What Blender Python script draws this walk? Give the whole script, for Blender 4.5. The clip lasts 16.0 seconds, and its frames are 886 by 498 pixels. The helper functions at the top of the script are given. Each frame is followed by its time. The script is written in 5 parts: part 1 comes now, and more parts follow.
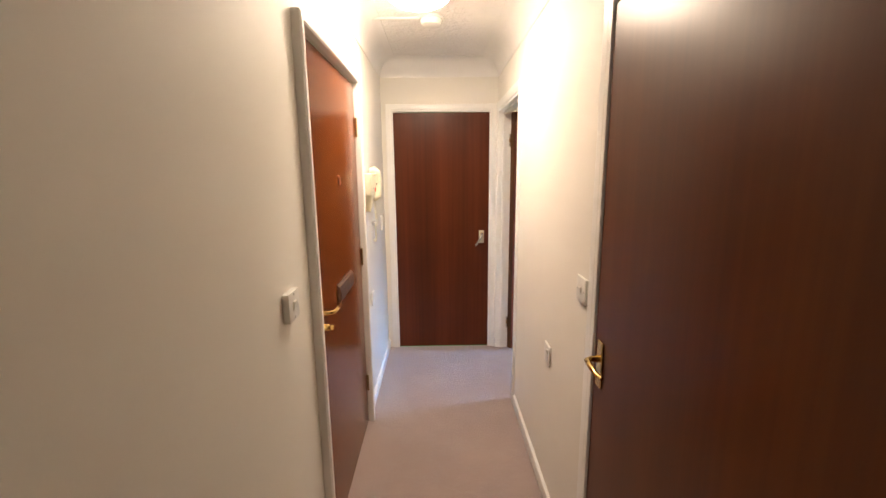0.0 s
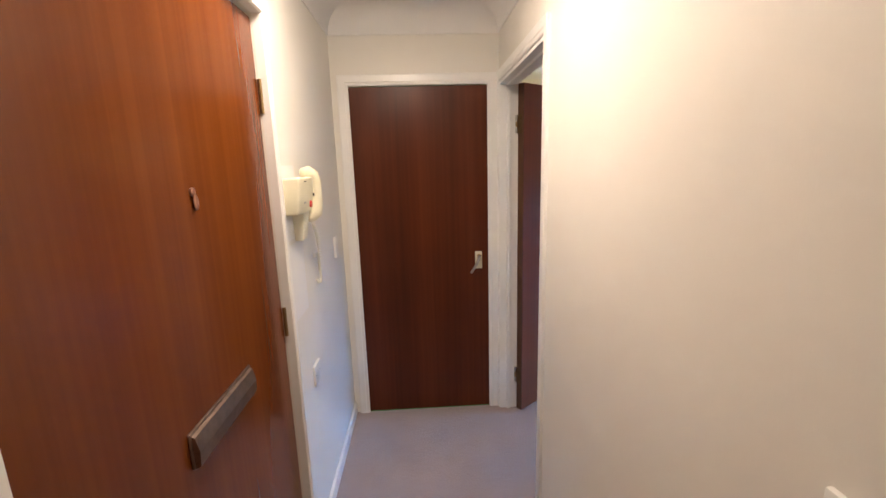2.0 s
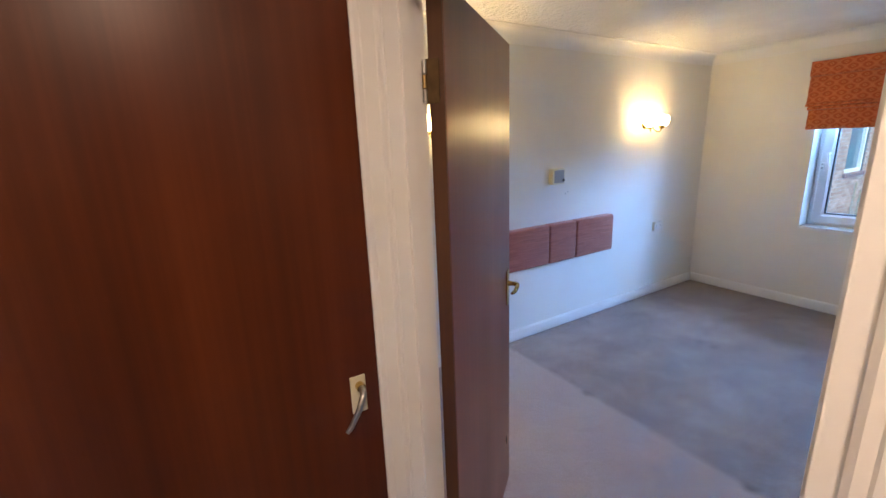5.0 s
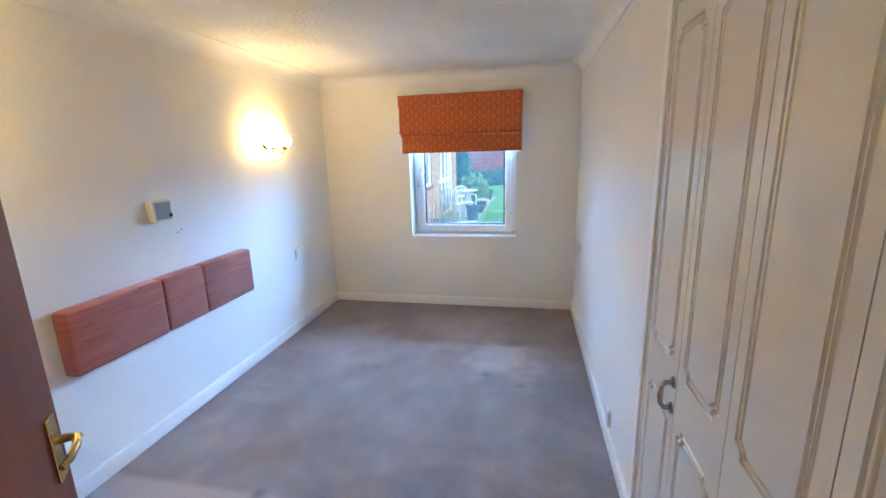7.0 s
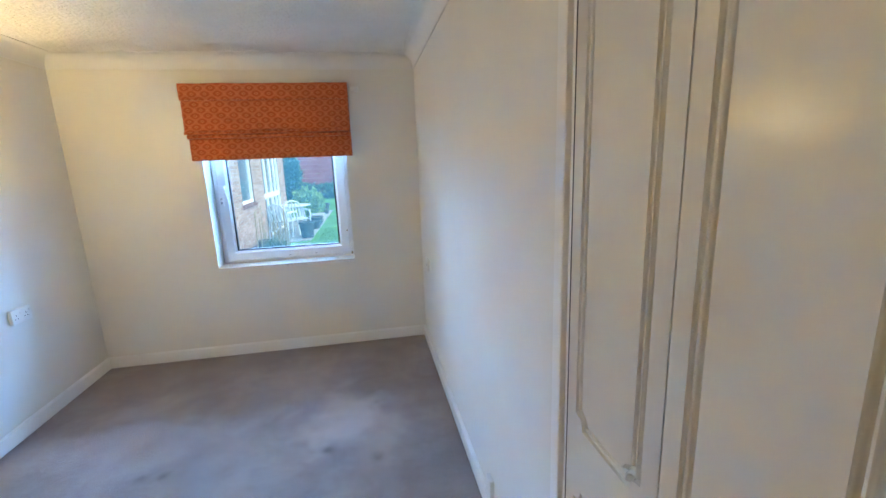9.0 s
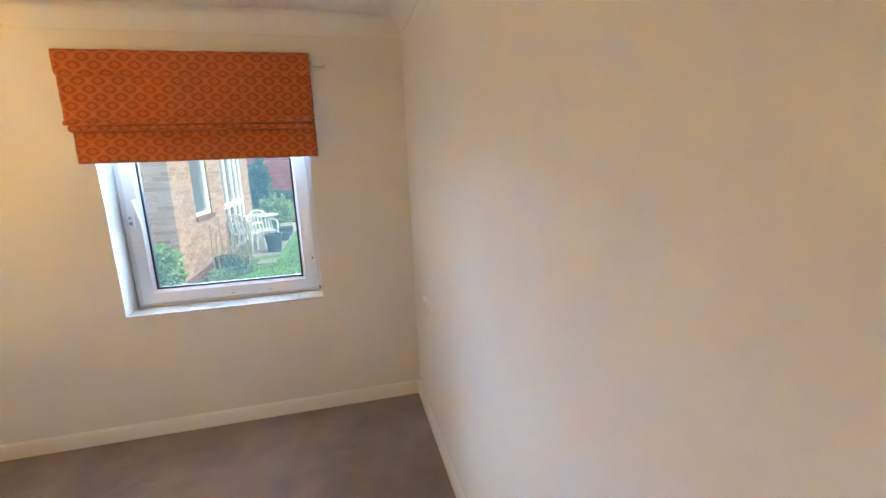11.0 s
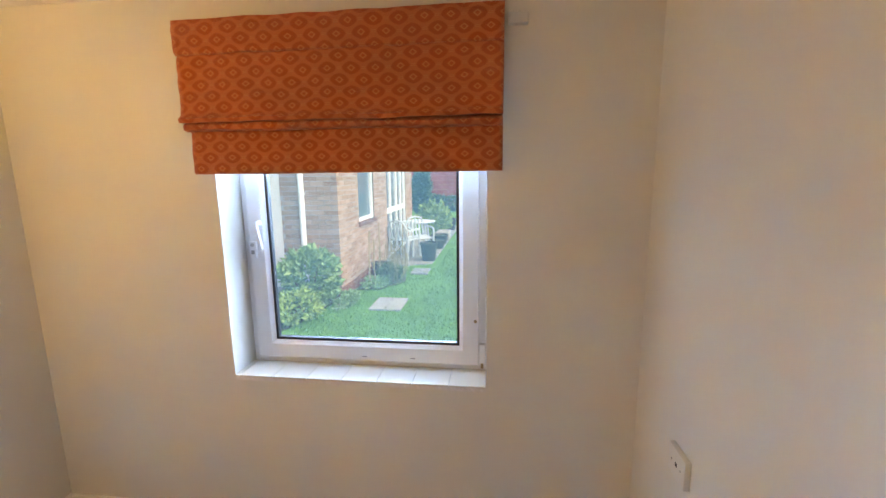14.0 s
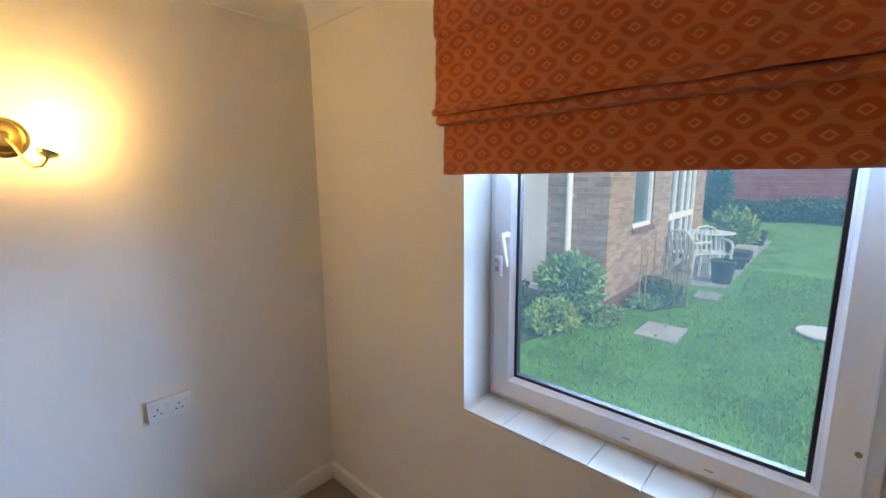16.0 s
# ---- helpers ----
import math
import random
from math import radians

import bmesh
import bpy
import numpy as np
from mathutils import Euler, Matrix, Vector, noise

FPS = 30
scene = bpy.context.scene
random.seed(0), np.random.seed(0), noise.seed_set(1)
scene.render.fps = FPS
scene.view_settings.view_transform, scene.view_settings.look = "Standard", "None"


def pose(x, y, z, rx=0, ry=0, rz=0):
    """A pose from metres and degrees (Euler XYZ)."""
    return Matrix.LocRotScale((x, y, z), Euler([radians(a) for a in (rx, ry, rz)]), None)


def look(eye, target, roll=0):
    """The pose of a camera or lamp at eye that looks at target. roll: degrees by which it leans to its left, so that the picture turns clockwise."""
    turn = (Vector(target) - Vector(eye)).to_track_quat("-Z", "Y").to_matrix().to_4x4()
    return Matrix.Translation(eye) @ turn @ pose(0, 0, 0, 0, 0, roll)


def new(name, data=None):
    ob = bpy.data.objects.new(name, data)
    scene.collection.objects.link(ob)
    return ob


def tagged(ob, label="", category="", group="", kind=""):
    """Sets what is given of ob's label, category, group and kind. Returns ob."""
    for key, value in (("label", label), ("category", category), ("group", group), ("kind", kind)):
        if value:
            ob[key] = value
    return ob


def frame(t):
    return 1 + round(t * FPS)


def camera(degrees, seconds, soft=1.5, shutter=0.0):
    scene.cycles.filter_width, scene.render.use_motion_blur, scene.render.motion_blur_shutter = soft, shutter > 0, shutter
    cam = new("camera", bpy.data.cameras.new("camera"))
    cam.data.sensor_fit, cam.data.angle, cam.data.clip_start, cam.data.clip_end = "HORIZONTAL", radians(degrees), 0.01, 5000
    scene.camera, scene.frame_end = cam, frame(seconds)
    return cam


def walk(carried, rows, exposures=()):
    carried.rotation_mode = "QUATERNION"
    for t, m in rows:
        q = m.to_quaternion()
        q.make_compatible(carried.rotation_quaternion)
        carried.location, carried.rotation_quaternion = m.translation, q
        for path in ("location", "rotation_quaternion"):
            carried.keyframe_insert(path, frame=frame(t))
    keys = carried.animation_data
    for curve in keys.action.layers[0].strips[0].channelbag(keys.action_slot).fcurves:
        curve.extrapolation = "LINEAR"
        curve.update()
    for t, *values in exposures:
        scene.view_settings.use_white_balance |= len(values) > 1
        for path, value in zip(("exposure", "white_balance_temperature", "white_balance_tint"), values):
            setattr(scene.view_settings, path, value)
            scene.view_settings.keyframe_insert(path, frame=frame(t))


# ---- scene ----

cam = camera(93.0, 16.0)
PATH = [
    (0, (0.076, 0.115, 1.545), (0.099, 2.079, 1.169), -0.6),
    (0.5, (0.077, 0.371, 1.546), (0.175, 2.33, 1.155), -0.6),
    (1, (0.088, 0.646, 1.548), (0.151, 2.606, 1.155), -0.9),
    (1.5, (0.099, 0.866, 1.548), (0.155, 2.827, 1.155), -1.3),
    (2, (0.108, 1.135, 1.554), (0.202, 3.093, 1.158), -1.7),
    (2.5, (0.101, 1.416, 1.551), (0.234, 3.37, 1.145), -1.2),
    (3, (0.12, 1.654, 1.557), (0.298, 3.604, 1.152), -1.3),
    (3.2, (0.107, 1.735, 1.555), (0.329, 3.68, 1.15), -1.3),
    (5.3, (0.144, 2.729, 1.62), (1.313, 4.278, 1.134), -2.2),
    (5.5, (0.191, 2.772, 1.608), (1.471, 4.233, 1.131), -2.2),
    (6, (0.315, 2.86, 1.592), (1.873, 4.023, 1.124), -2.0),
    (6.5, (0.469, 2.929, 1.603), (2.252, 3.709, 1.143), -1.7),
    (7, (0.637, 2.965, 1.605), (2.548, 3.358, 1.163), -1.6),
    (7.5, (0.762, 2.983, 1.603), (2.713, 3.054, 1.171), -1.7),
    (8, (0.928, 2.977, 1.601), (2.877, 2.831, 1.177), -1.8),
    (8.5, (1.116, 2.948, 1.581), (3.053, 2.681, 1.162), -2.0),
    (9, (1.315, 2.946, 1.551), (3.243, 2.607, 1.139), -2.2),
    (9.5, (1.539, 2.946, 1.547), (3.456, 2.552, 1.136), -2.3),
    (10, (1.808, 2.925, 1.545), (3.717, 2.487, 1.137), -2.3),
    (10.2, (1.904, 2.922, 1.527), (3.812, 2.47, 1.132), -2.4),
    (12.3, (2.83, 2.945, 1.559), (4.747, 2.527, 1.172), -1.5),
    (12.5, (2.915, 2.975, 1.555), (4.84, 2.595, 1.168), -1.6),
    (13, (3.074, 3.039, 1.584), (5.023, 2.799, 1.206), -1.5),
    (13.5, (3.197, 3.054, 1.588), (5.164, 3.032, 1.229), -1.1),
    (14, (3.325, 3.059, 1.602), (5.28, 3.3, 1.258), -0.6),
    (14.5, (3.457, 3.092, 1.587), (5.356, 3.622, 1.251), -0.3),
    (15, (3.605, 3.162, 1.599), (5.403, 3.971, 1.265), -0.2),
    (15.5, (3.711, 3.213, 1.606), (5.363, 4.289, 1.27), -0.2),
    (16, (3.793, 3.244, 1.605), (5.247, 4.576, 1.273), -0.5),
]
walk(cam, [(t, look(e, g, r)) for t, e, g, r in PATH],
     [(0.0, 2.75, 7200, 17), (1.5, 2.4, 7000, 17), (3.0, 1.85, 6400, 19), (4.4, 1.8, 7100, 22), (5.4, 2.2, 7900, 26), (6.5, 2.5, 8300, 25), (8.0, 2.3, 7800, 18), (10.2, 2.4, 8100, 17),
      (12.3, 2.15, 22500, 57), (13.4, 2.15, 21500, 57), (14.0, 2.15, 13200, 33), (15.0, 2.1, 11200, 26), (16.0, 1.6, 11400, 32)])

# ---- light ----
world = bpy.data.worlds.new("sky")
scene.world = world
world.use_nodes = True
wn = world.node_tree
sky = wn.nodes.new("ShaderNodeTexSky")
sky.sky_type, sky.sun_disc = "NISHITA", False
sky.sun_elevation, sky.sun_rotation = radians(48), radians(200)
sky.air_density, sky.dust_density = 1.0, 1.5
wn.links.new(sky.outputs[0], wn.nodes["Background"].inputs[0])
wn.nodes["Background"].inputs[1].default_value = 0.075

sun = new("sun", bpy.data.lights.new("sun", "SUN"))
sun.data.energy, sun.data.angle, sun.data.color = 0.75, radians(14), (0.40, 0.86, 0.94)
sun.matrix_world = look((0, 0, 20), (0 + 2.5, 20 * 0.7, 0))

# unseen area lamp, added outside to boost the open sky's daylight through the window
daylight = new("window_daylight_fill", bpy.data.lights.new("window_daylight_fill", "AREA"))
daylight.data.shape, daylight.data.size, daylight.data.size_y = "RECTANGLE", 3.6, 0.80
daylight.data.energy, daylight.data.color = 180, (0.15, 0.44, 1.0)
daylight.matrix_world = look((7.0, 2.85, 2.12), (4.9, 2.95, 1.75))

DOME_POWER, SHADE_POWER, BULB_POWER = 21.5, 10.0, 14.0

# ---- materials ----
def nodes_of(name):
    m = bpy.data.materials.new(name)
    m.use_nodes = True
    return m, m.node_tree, m.node_tree.nodes["Principled BSDF"]


def node(t, kind, **sets):
    n = t.nodes.new(kind)
    for key, value in sets.items():
        if key in n.inputs:
            n.inputs[key].default_value = value
    return n


def coords(t, scale=(1, 1, 1), vary=0.0, space="Object"):
    tc = t.nodes.new("ShaderNodeTexCoord")
    mp = t.nodes.new("ShaderNodeMapping")
    mp.inputs["Scale"].default_value = scale
    t.links.new(tc.outputs[space], mp.inputs["Vector"])
    if vary:
        info = t.nodes.new("ShaderNodeObjectInfo")
        mul = t.nodes.new("ShaderNodeVectorMath")
        mul.operation = "MULTIPLY"
        mul.inputs[1].default_value = (vary, vary * 1.7, vary * 0.6)
        t.links.new(info.outputs["Random"], mul.inputs[0])
        t.links.new(mul.outputs[0], mp.inputs["Location"])
    return mp.outputs[0]


def noise_tex(t, vec, scale, detail=3.0, rough=0.55):
    n = t.nodes.new("ShaderNodeTexNoise")
    n.inputs["Scale"].default_value, n.inputs["Detail"].default_value, n.inputs["Roughness"].default_value = scale, detail, rough
    t.links.new(vec, n.inputs["Vector"])
    return n.outputs[0]


def ramp(t, fac, stops):
    r = t.nodes.new("ShaderNodeValToRGB")
    els = r.color_ramp.elements
    while len(els) < len(stops):
        els.new(0.5)
    for e, (p, c) in zip(els, stops):
        e.position, e.color = p, (*c, 1) if len(c) == 3 else c
    t.links.new(fac, r.inputs[0])
    return r.outputs[0]


def mixed(t, fac, a, b, mode="MIX"):
    m = t.nodes.new("ShaderNodeMix")
    m.data_type, m.blend_type = "RGBA", mode
    for sock, v in ((m.inputs[0], fac), (m.inputs[6], a), (m.inputs[7], b)):
        if isinstance(v, (int, float)):
            sock.default_value = v
        elif isinstance(v, tuple):
            sock.default_value = (*v, 1)
        else:
            t.links.new(v, sock)
    return m.outputs[2]


def calc(t, op, a, b=0.0, c=0.0):
    m = t.nodes.new("ShaderNodeMath")
    m.operation = op
    for sock, v in zip(m.inputs, (a, b, c)):
        if isinstance(v, (int, float)):
            sock.default_value = v
        else:
            t.links.new(v, sock)
    return m.outputs[0]


def bump(t, b, height, strength, distance=0.01):
    n = t.nodes.new("ShaderNodeBump")
    n.inputs["Strength"].default_value, n.inputs["Distance"].default_value = strength, distance
    t.links.new(height, n.inputs["Height"])
    t.links.new(n.outputs[0], b.inputs["Normal"])


def paint(name, colour, rough=0.6, grain=120.0, lift=0.15, dirt=0.06, spec=0.5):
    """Painted or moulded surface: faint blotches and a fine orange-peel relief."""
    m, t, b = nodes_of(name)
    v = coords(t)
    dark = tuple(c * (1 - dirt * 2) for c in colour)
    t.links.new(ramp(t, noise_tex(t, v, 2.3, 4), [(0.3, dark), (0.7, colour)]), b.inputs["Base Color"])
    b.inputs["Roughness"].default_value = rough
    b.inputs["Specular IOR Level"].default_value = spec
    if lift:
        bump(t, b, noise_tex(t, v, grain, 2), lift, 0.003 if grain > 50 else 0.02)
    return m


def metal(name, colour, rough=0.25):
    m, t, b = nodes_of(name)
    v = coords(t)
    t.links.new(ramp(t, noise_tex(t, v, 40, 3), [(0.3, tuple(c * 0.7 for c in colour)), (0.7, colour)]), b.inputs["Base Color"])
    b.inputs["Metallic"].default_value, b.inputs["Roughness"].default_value = 1.0, rough
    return m


def plain(name, colour, rough=0.5):
    m, t, b = nodes_of(name)
    b.inputs["Base Color"].default_value, b.inputs["Roughness"].default_value = (*colour, 1), rough
    return m


def veneer(name, dark, mid, light, rough=0.36, gloss=0.42):
    """Varnished wood with soft upright grain and broad veneer ribbons."""
    m, t, b = nodes_of(name)
    fine = noise_tex(t, coords(t, (55, 55, 0.9), 7.0), 1.0, 3, 0.5)
    broad = noise_tex(t, coords(t, (6, 6, 0.16), 11.0), 1.0, 2)
    cloud = noise_tex(t, coords(t, (1.5, 1.5, 1.1), 5.0), 1.0, 3)
    f = calc(t, "ADD", calc(t, "MULTIPLY", fine, 0.24), calc(t, "ADD", calc(t, "MULTIPLY", broad, 0.46), calc(t, "MULTIPLY", cloud, 0.30)))
    t.links.new(ramp(t, f, [(0.34, dark), (0.5, mid), (0.66, light)]), b.inputs["Base Color"])
    t.links.new(ramp(t, cloud, [(0.3, (rough + 0.05,) * 3), (0.7, (rough - 0.05,) * 3)]), b.inputs["Roughness"])
    b.inputs["Specular IOR Level"].default_value = gloss
    bump(t, b, fine, 0.02, 0.002)
    return m


def glow(name, colour, strength):
    m, t, b = nodes_of(name)
    b.inputs["Base Color"].default_value = (0.9, 0.88, 0.84, 1)
    b.inputs["Roughness"].default_value = 0.3
    b.inputs["Emission Color"].default_value = (*colour, 1)
    b.inputs["Emission Strength"].default_value = strength
    return m


def wall_paper(name, colour):
    """Painted textured wallpaper: soft upright relief and faint patches."""
    m, t, b = nodes_of(name)
    v = coords(t)
    c2 = tuple(c * 0.96 for c in colour)
    t.links.new(ramp(t, noise_tex(t, v, 1.7, 4), [(0.32, c2), (0.66, colour)]), b.inputs["Base Color"])
    b.inputs["Roughness"].default_value = 0.62
    h = calc(t, "ADD", noise_tex(t, coords(t, (150, 150, 60)), 1.0, 3), calc(t, "MULTIPLY", noise_tex(t, v, 9.0, 2), 0.7))
    bump(t, b, h, 0.06, 0.003)
    return m


def carpet_pile():
    m, t, b = nodes_of("carpet_pile")
    v = coords(t)
    tone = ramp(t, noise_tex(t, v, 2.6, 6, 0.68), [(0.28, (0.175, 0.130, 0.122)), (0.5, (0.275, 0.210, 0.196)), (0.72, (0.40, 0.32, 0.30))])
    tuft = noise_tex(t, v, 260, 2)
    tone = mixed(t, 0.55, tone, ramp(t, tuft, [(0.3, (0.45, 0.45, 0.45)), (0.7, (1.0, 1.0, 1.0))]), "MULTIPLY")
    sep = t.nodes.new("ShaderNodeSeparateXYZ")
    tc = t.nodes.new("ShaderNodeTexCoord")
    t.links.new(tc.outputs["Object"], sep.inputs[0])
    wob = calc(t, "MULTIPLY", calc(t, "SUBTRACT", noise_tex(t, v, 6.0, 4), 0.5), 0.55)
    seam = t.nodes.new("ShaderNodeMapRange")
    seam.inputs[1].default_value, seam.inputs[2].default_value = 2.185, 2.14
    t.links.new(calc(t, "ADD", sep.outputs[0], calc(t, "MULTIPLY", wob, 0.06)), seam.inputs[0])
    tone = mixed(t, calc(t, "MULTIPLY", seam.outputs[0], 0.55), tone, (0.52, 0.40, 0.37))
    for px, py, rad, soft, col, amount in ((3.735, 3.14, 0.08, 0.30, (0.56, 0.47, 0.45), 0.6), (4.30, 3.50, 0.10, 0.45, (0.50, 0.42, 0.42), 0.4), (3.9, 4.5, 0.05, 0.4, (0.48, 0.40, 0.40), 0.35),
                                          (3.46, 4.20, 0.0, 0.045, (0.05, 0.035, 0.03), 0.8), (3.45, 4.09, 0.0, 0.045, (0.05, 0.035, 0.03), 0.8),
                                          (3.465, 3.26, 0.0, 0.05, (0.04, 0.03, 0.025), 0.95), (3.34, 2.99, 0.0, 0.05, (0.07, 0.05, 0.045), 0.7),
                                          (2.165, 4.24, 0.0, 0.05, (0.06, 0.04, 0.035), 0.8), (2.163, 3.30, 0.0, 0.05, (0.05, 0.035, 0.03), 0.9), (4.01, 3.02, 0.0, 0.06, (0.10, 0.08, 0.07), 0.5)):
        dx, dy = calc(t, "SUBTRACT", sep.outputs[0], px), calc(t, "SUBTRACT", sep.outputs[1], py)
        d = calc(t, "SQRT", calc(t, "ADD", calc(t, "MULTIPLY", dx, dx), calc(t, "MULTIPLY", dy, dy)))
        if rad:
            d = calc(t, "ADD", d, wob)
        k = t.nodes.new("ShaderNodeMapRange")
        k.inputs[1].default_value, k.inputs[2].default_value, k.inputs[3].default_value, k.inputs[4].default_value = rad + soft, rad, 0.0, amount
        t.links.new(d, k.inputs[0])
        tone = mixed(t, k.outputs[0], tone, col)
    t.links.new(tone, b.inputs["Base Color"])
    b.inputs["Roughness"].default_value = 0.95
    b.inputs["Sheen Weight"].default_value = 0.5
    b.inputs["Specular IOR Level"].default_value = 0.1
    bump(t, b, calc(t, "ADD", tuft, calc(t, "MULTIPLY", noise_tex(t, v, 40, 3), 0.8)), 0.7, 0.01)
    return m


def blind_fabric():
    """Terracotta cloth woven with staggered rows of diamonds in rings."""
    m, t, b = nodes_of("terracotta_patterned_cloth")
    tc = t.nodes.new("ShaderNodeTexCoord")
    sep = t.nodes.new("ShaderNodeSeparateXYZ")
    t.links.new(tc.outputs["UV"], sep.inputs[0])
    W, H = 0.090, 0.041

    def lattice(du, dv):
        fu = calc(t, "ABSOLUTE", calc(t, "SUBTRACT", calc(t, "FRACT", calc(t, "DIVIDE", calc(t, "ADD", sep.outputs[0], du), W)), 0.5))
        fv = calc(t, "ABSOLUTE", calc(t, "SUBTRACT", calc(t, "FRACT", calc(t, "DIVIDE", calc(t, "ADD", sep.outputs[1], dv), 2 * H)), 0.5))
        d = calc(t, "ADD", calc(t, "MULTIPLY", fu, 2.0), calc(t, "MULTIPLY", fv, 2.3))
        r = calc(t, "SQRT", calc(t, "ADD", calc(t, "POWER", calc(t, "MULTIPLY", fu, 1.85), 2.0), calc(t, "POWER", calc(t, "MULTIPLY", fv, 2.65), 2.0)))
        dash = calc(t, "MULTIPLY", calc(t, "GREATER_THAN", fu, 0.40), calc(t, "LESS_THAN", calc(t, "ABSOLUTE", calc(t, "SUBTRACT", fv, 0.035)), 0.014))
        return d, r, dash

    (d0, r0, k0), (d1, r1, k1) = lattice(0.0, 0.0), lattice(W / 2, H)
    d, r = calc(t, "MINIMUM", d0, d1), calc(t, "MINIMUM", r0, r1)
    r = calc(t, "ADD", calc(t, "MULTIPLY", r, 0.76), calc(t, "MULTIPLY", d, 0.24))
    r = calc(t, "ADD", r, calc(t, "MULTIPLY", calc(t, "SUBTRACT", noise_tex(t, tc.outputs["UV"], 160, 2), 0.5), 0.14))
    orange, rust, pale = (0.63, 0.112, 0.014), (0.59, 0.095, 0.010), (0.70, 0.172, 0.050)
    col = ramp(t, r, [(0.0, orange), (0.30, orange), (0.40, rust), (0.66, rust), (0.74, pale), (1.0, pale)])
    mark = ramp(t, d, [(0.17, (0, 0, 0)), (0.23, (1, 1, 1)), (0.29, (1, 1, 1)), (0.36, (0, 0, 0))])
    col = mixed(t, calc(t, "MAXIMUM", calc(t, "MULTIPLY", mark, 0.85), calc(t, "MULTIPLY", calc(t, "MAXIMUM", k0, k1), 0.6)), col, (0.74, 0.28, 0.11))
    weave = noise_tex(t, coords(t, (1, 1, 1)), 700, 2)
    col = mixed(t, 0.28, col, ramp(t, weave, [(0.3, (0.5, 0.5, 0.5)), (0.7, (1, 1, 1))]), "MULTIPLY")
    t.links.new(col, b.inputs["Base Color"])
    b.inputs["Roughness"].default_value = 0.7
    b.inputs["Sheen Weight"].default_value = 0.2
    wr = noise_tex(t, coords(t, (1, 5, 22)), 1.0, 3)
    bump(t, b, calc(t, "ADD", calc(t, "MULTIPLY", weave, 0.15), wr), 0.8, 0.016)
    return m


def ribbed_fabric():
    m, t, b = nodes_of("terracotta_ribbed_cloth")
    v = coords(t, (6, 6, 120))
    rib = noise_tex(t, v, 1.0, 3, 0.7)
    t.links.new(ramp(t, rib, [(0.32, (0.30, 0.068, 0.046)), (0.68, (0.46, 0.125, 0.085))]), b.inputs["Base Color"])
    b.inputs["Roughness"].default_value = 0.85
    b.inputs["Sheen Weight"].default_value = 0.3
    bump(t, b, calc(t, "ADD", rib, calc(t, "MULTIPLY", noise_tex(t, coords(t), 500, 2), 0.3)), 0.5, 0.006)
    return m


def glass(name, tint=(1, 1, 1), film=0.018):
    """Clear pane with a thin cyan veil that imitates glare over the view outside."""
    m, t, b = nodes_of(name)
    b.inputs["Base Color"].default_value = (*tint, 1)
    b.inputs["Transmission Weight"].default_value, b.inputs["Roughness"].default_value, b.inputs["IOR"].default_value = 1.0, 0.0, 1.2
    haze = t.nodes.new("ShaderNodeBsdfTranslucent")
    haze.inputs[0].default_value = (0.28, 0.95, 0.95, 1)
    mix = t.nodes.new("ShaderNodeMixShader")
    f = calc(t, "MULTIPLY", calc(t, "ADD", noise_tex(t, coords(t), 3.0, 4), 0.5), film)
    t.links.new(f, mix.inputs[0])
    t.links.new(b.outputs[0], mix.inputs[1])
    t.links.new(haze.outputs[0], mix.inputs[2])
    t.links.new(mix.outputs[0], t.nodes["Material Output"].inputs[0])
    return m


def brick_clay():
    m, t, b = nodes_of("buff_brick")
    info = t.nodes.new("ShaderNodeObjectInfo")
    geo = t.nodes.new("ShaderNodeNewGeometry")
    r = calc(t, "FRACT", calc(t, "ADD", info.outputs["Random"], geo.outputs["Random Per Island"]))
    base = ramp(t, r, [(0.0, (0.34, 0.18, 0.125)), (0.35, (0.43, 0.26, 0.185)), (0.7, (0.50, 0.32, 0.24)), (1.0, (0.37, 0.20, 0.14))])
    spot = ramp(t, noise_tex(t, coords(t), 60, 4), [(0.3, (0.7, 0.7, 0.7)), (0.65, (1, 1, 1))])
    t.links.new(mixed(t, 0.7, base, spot, "MULTIPLY"), b.inputs["Base Color"])
    b.inputs["Roughness"].default_value = 0.9
    bump(t, b, noise_tex(t, coords(t), 90, 3), 0.4, 0.004)
    return m


def foliage(name, dark, light):
    m, t, b = nodes_of(name)
    geo = t.nodes.new("ShaderNodeNewGeometry")
    t.links.new(ramp(t, geo.outputs["Random Per Island"], [(0.0, dark), (1.0, light)]), b.inputs["Base Color"])
    b.inputs["Roughness"].default_value = 0.5
    b.inputs["Subsurface Weight"].default_value = 0.0
    return m


def earthy(name, a, c, d, scale=3.0, fine=80.0):
    m, t, b = nodes_of(name)
    v = coords(t)
    col = ramp(t, noise_tex(t, v, scale, 6, 0.65), [(0.3, a), (0.5, c), (0.7, d)])
    col = mixed(t, 0.5, col, ramp(t, noise_tex(t, v, fine, 3), [(0.3, (0.55, 0.55, 0.55)), (0.7, (1, 1, 1))]), "MULTIPLY")
    t.links.new(col, b.inputs["Base Color"])
    b.inputs["Roughness"].default_value = 0.95
    bump(t, b, noise_tex(t, v, fine, 3), 0.6, 0.02)
    return m


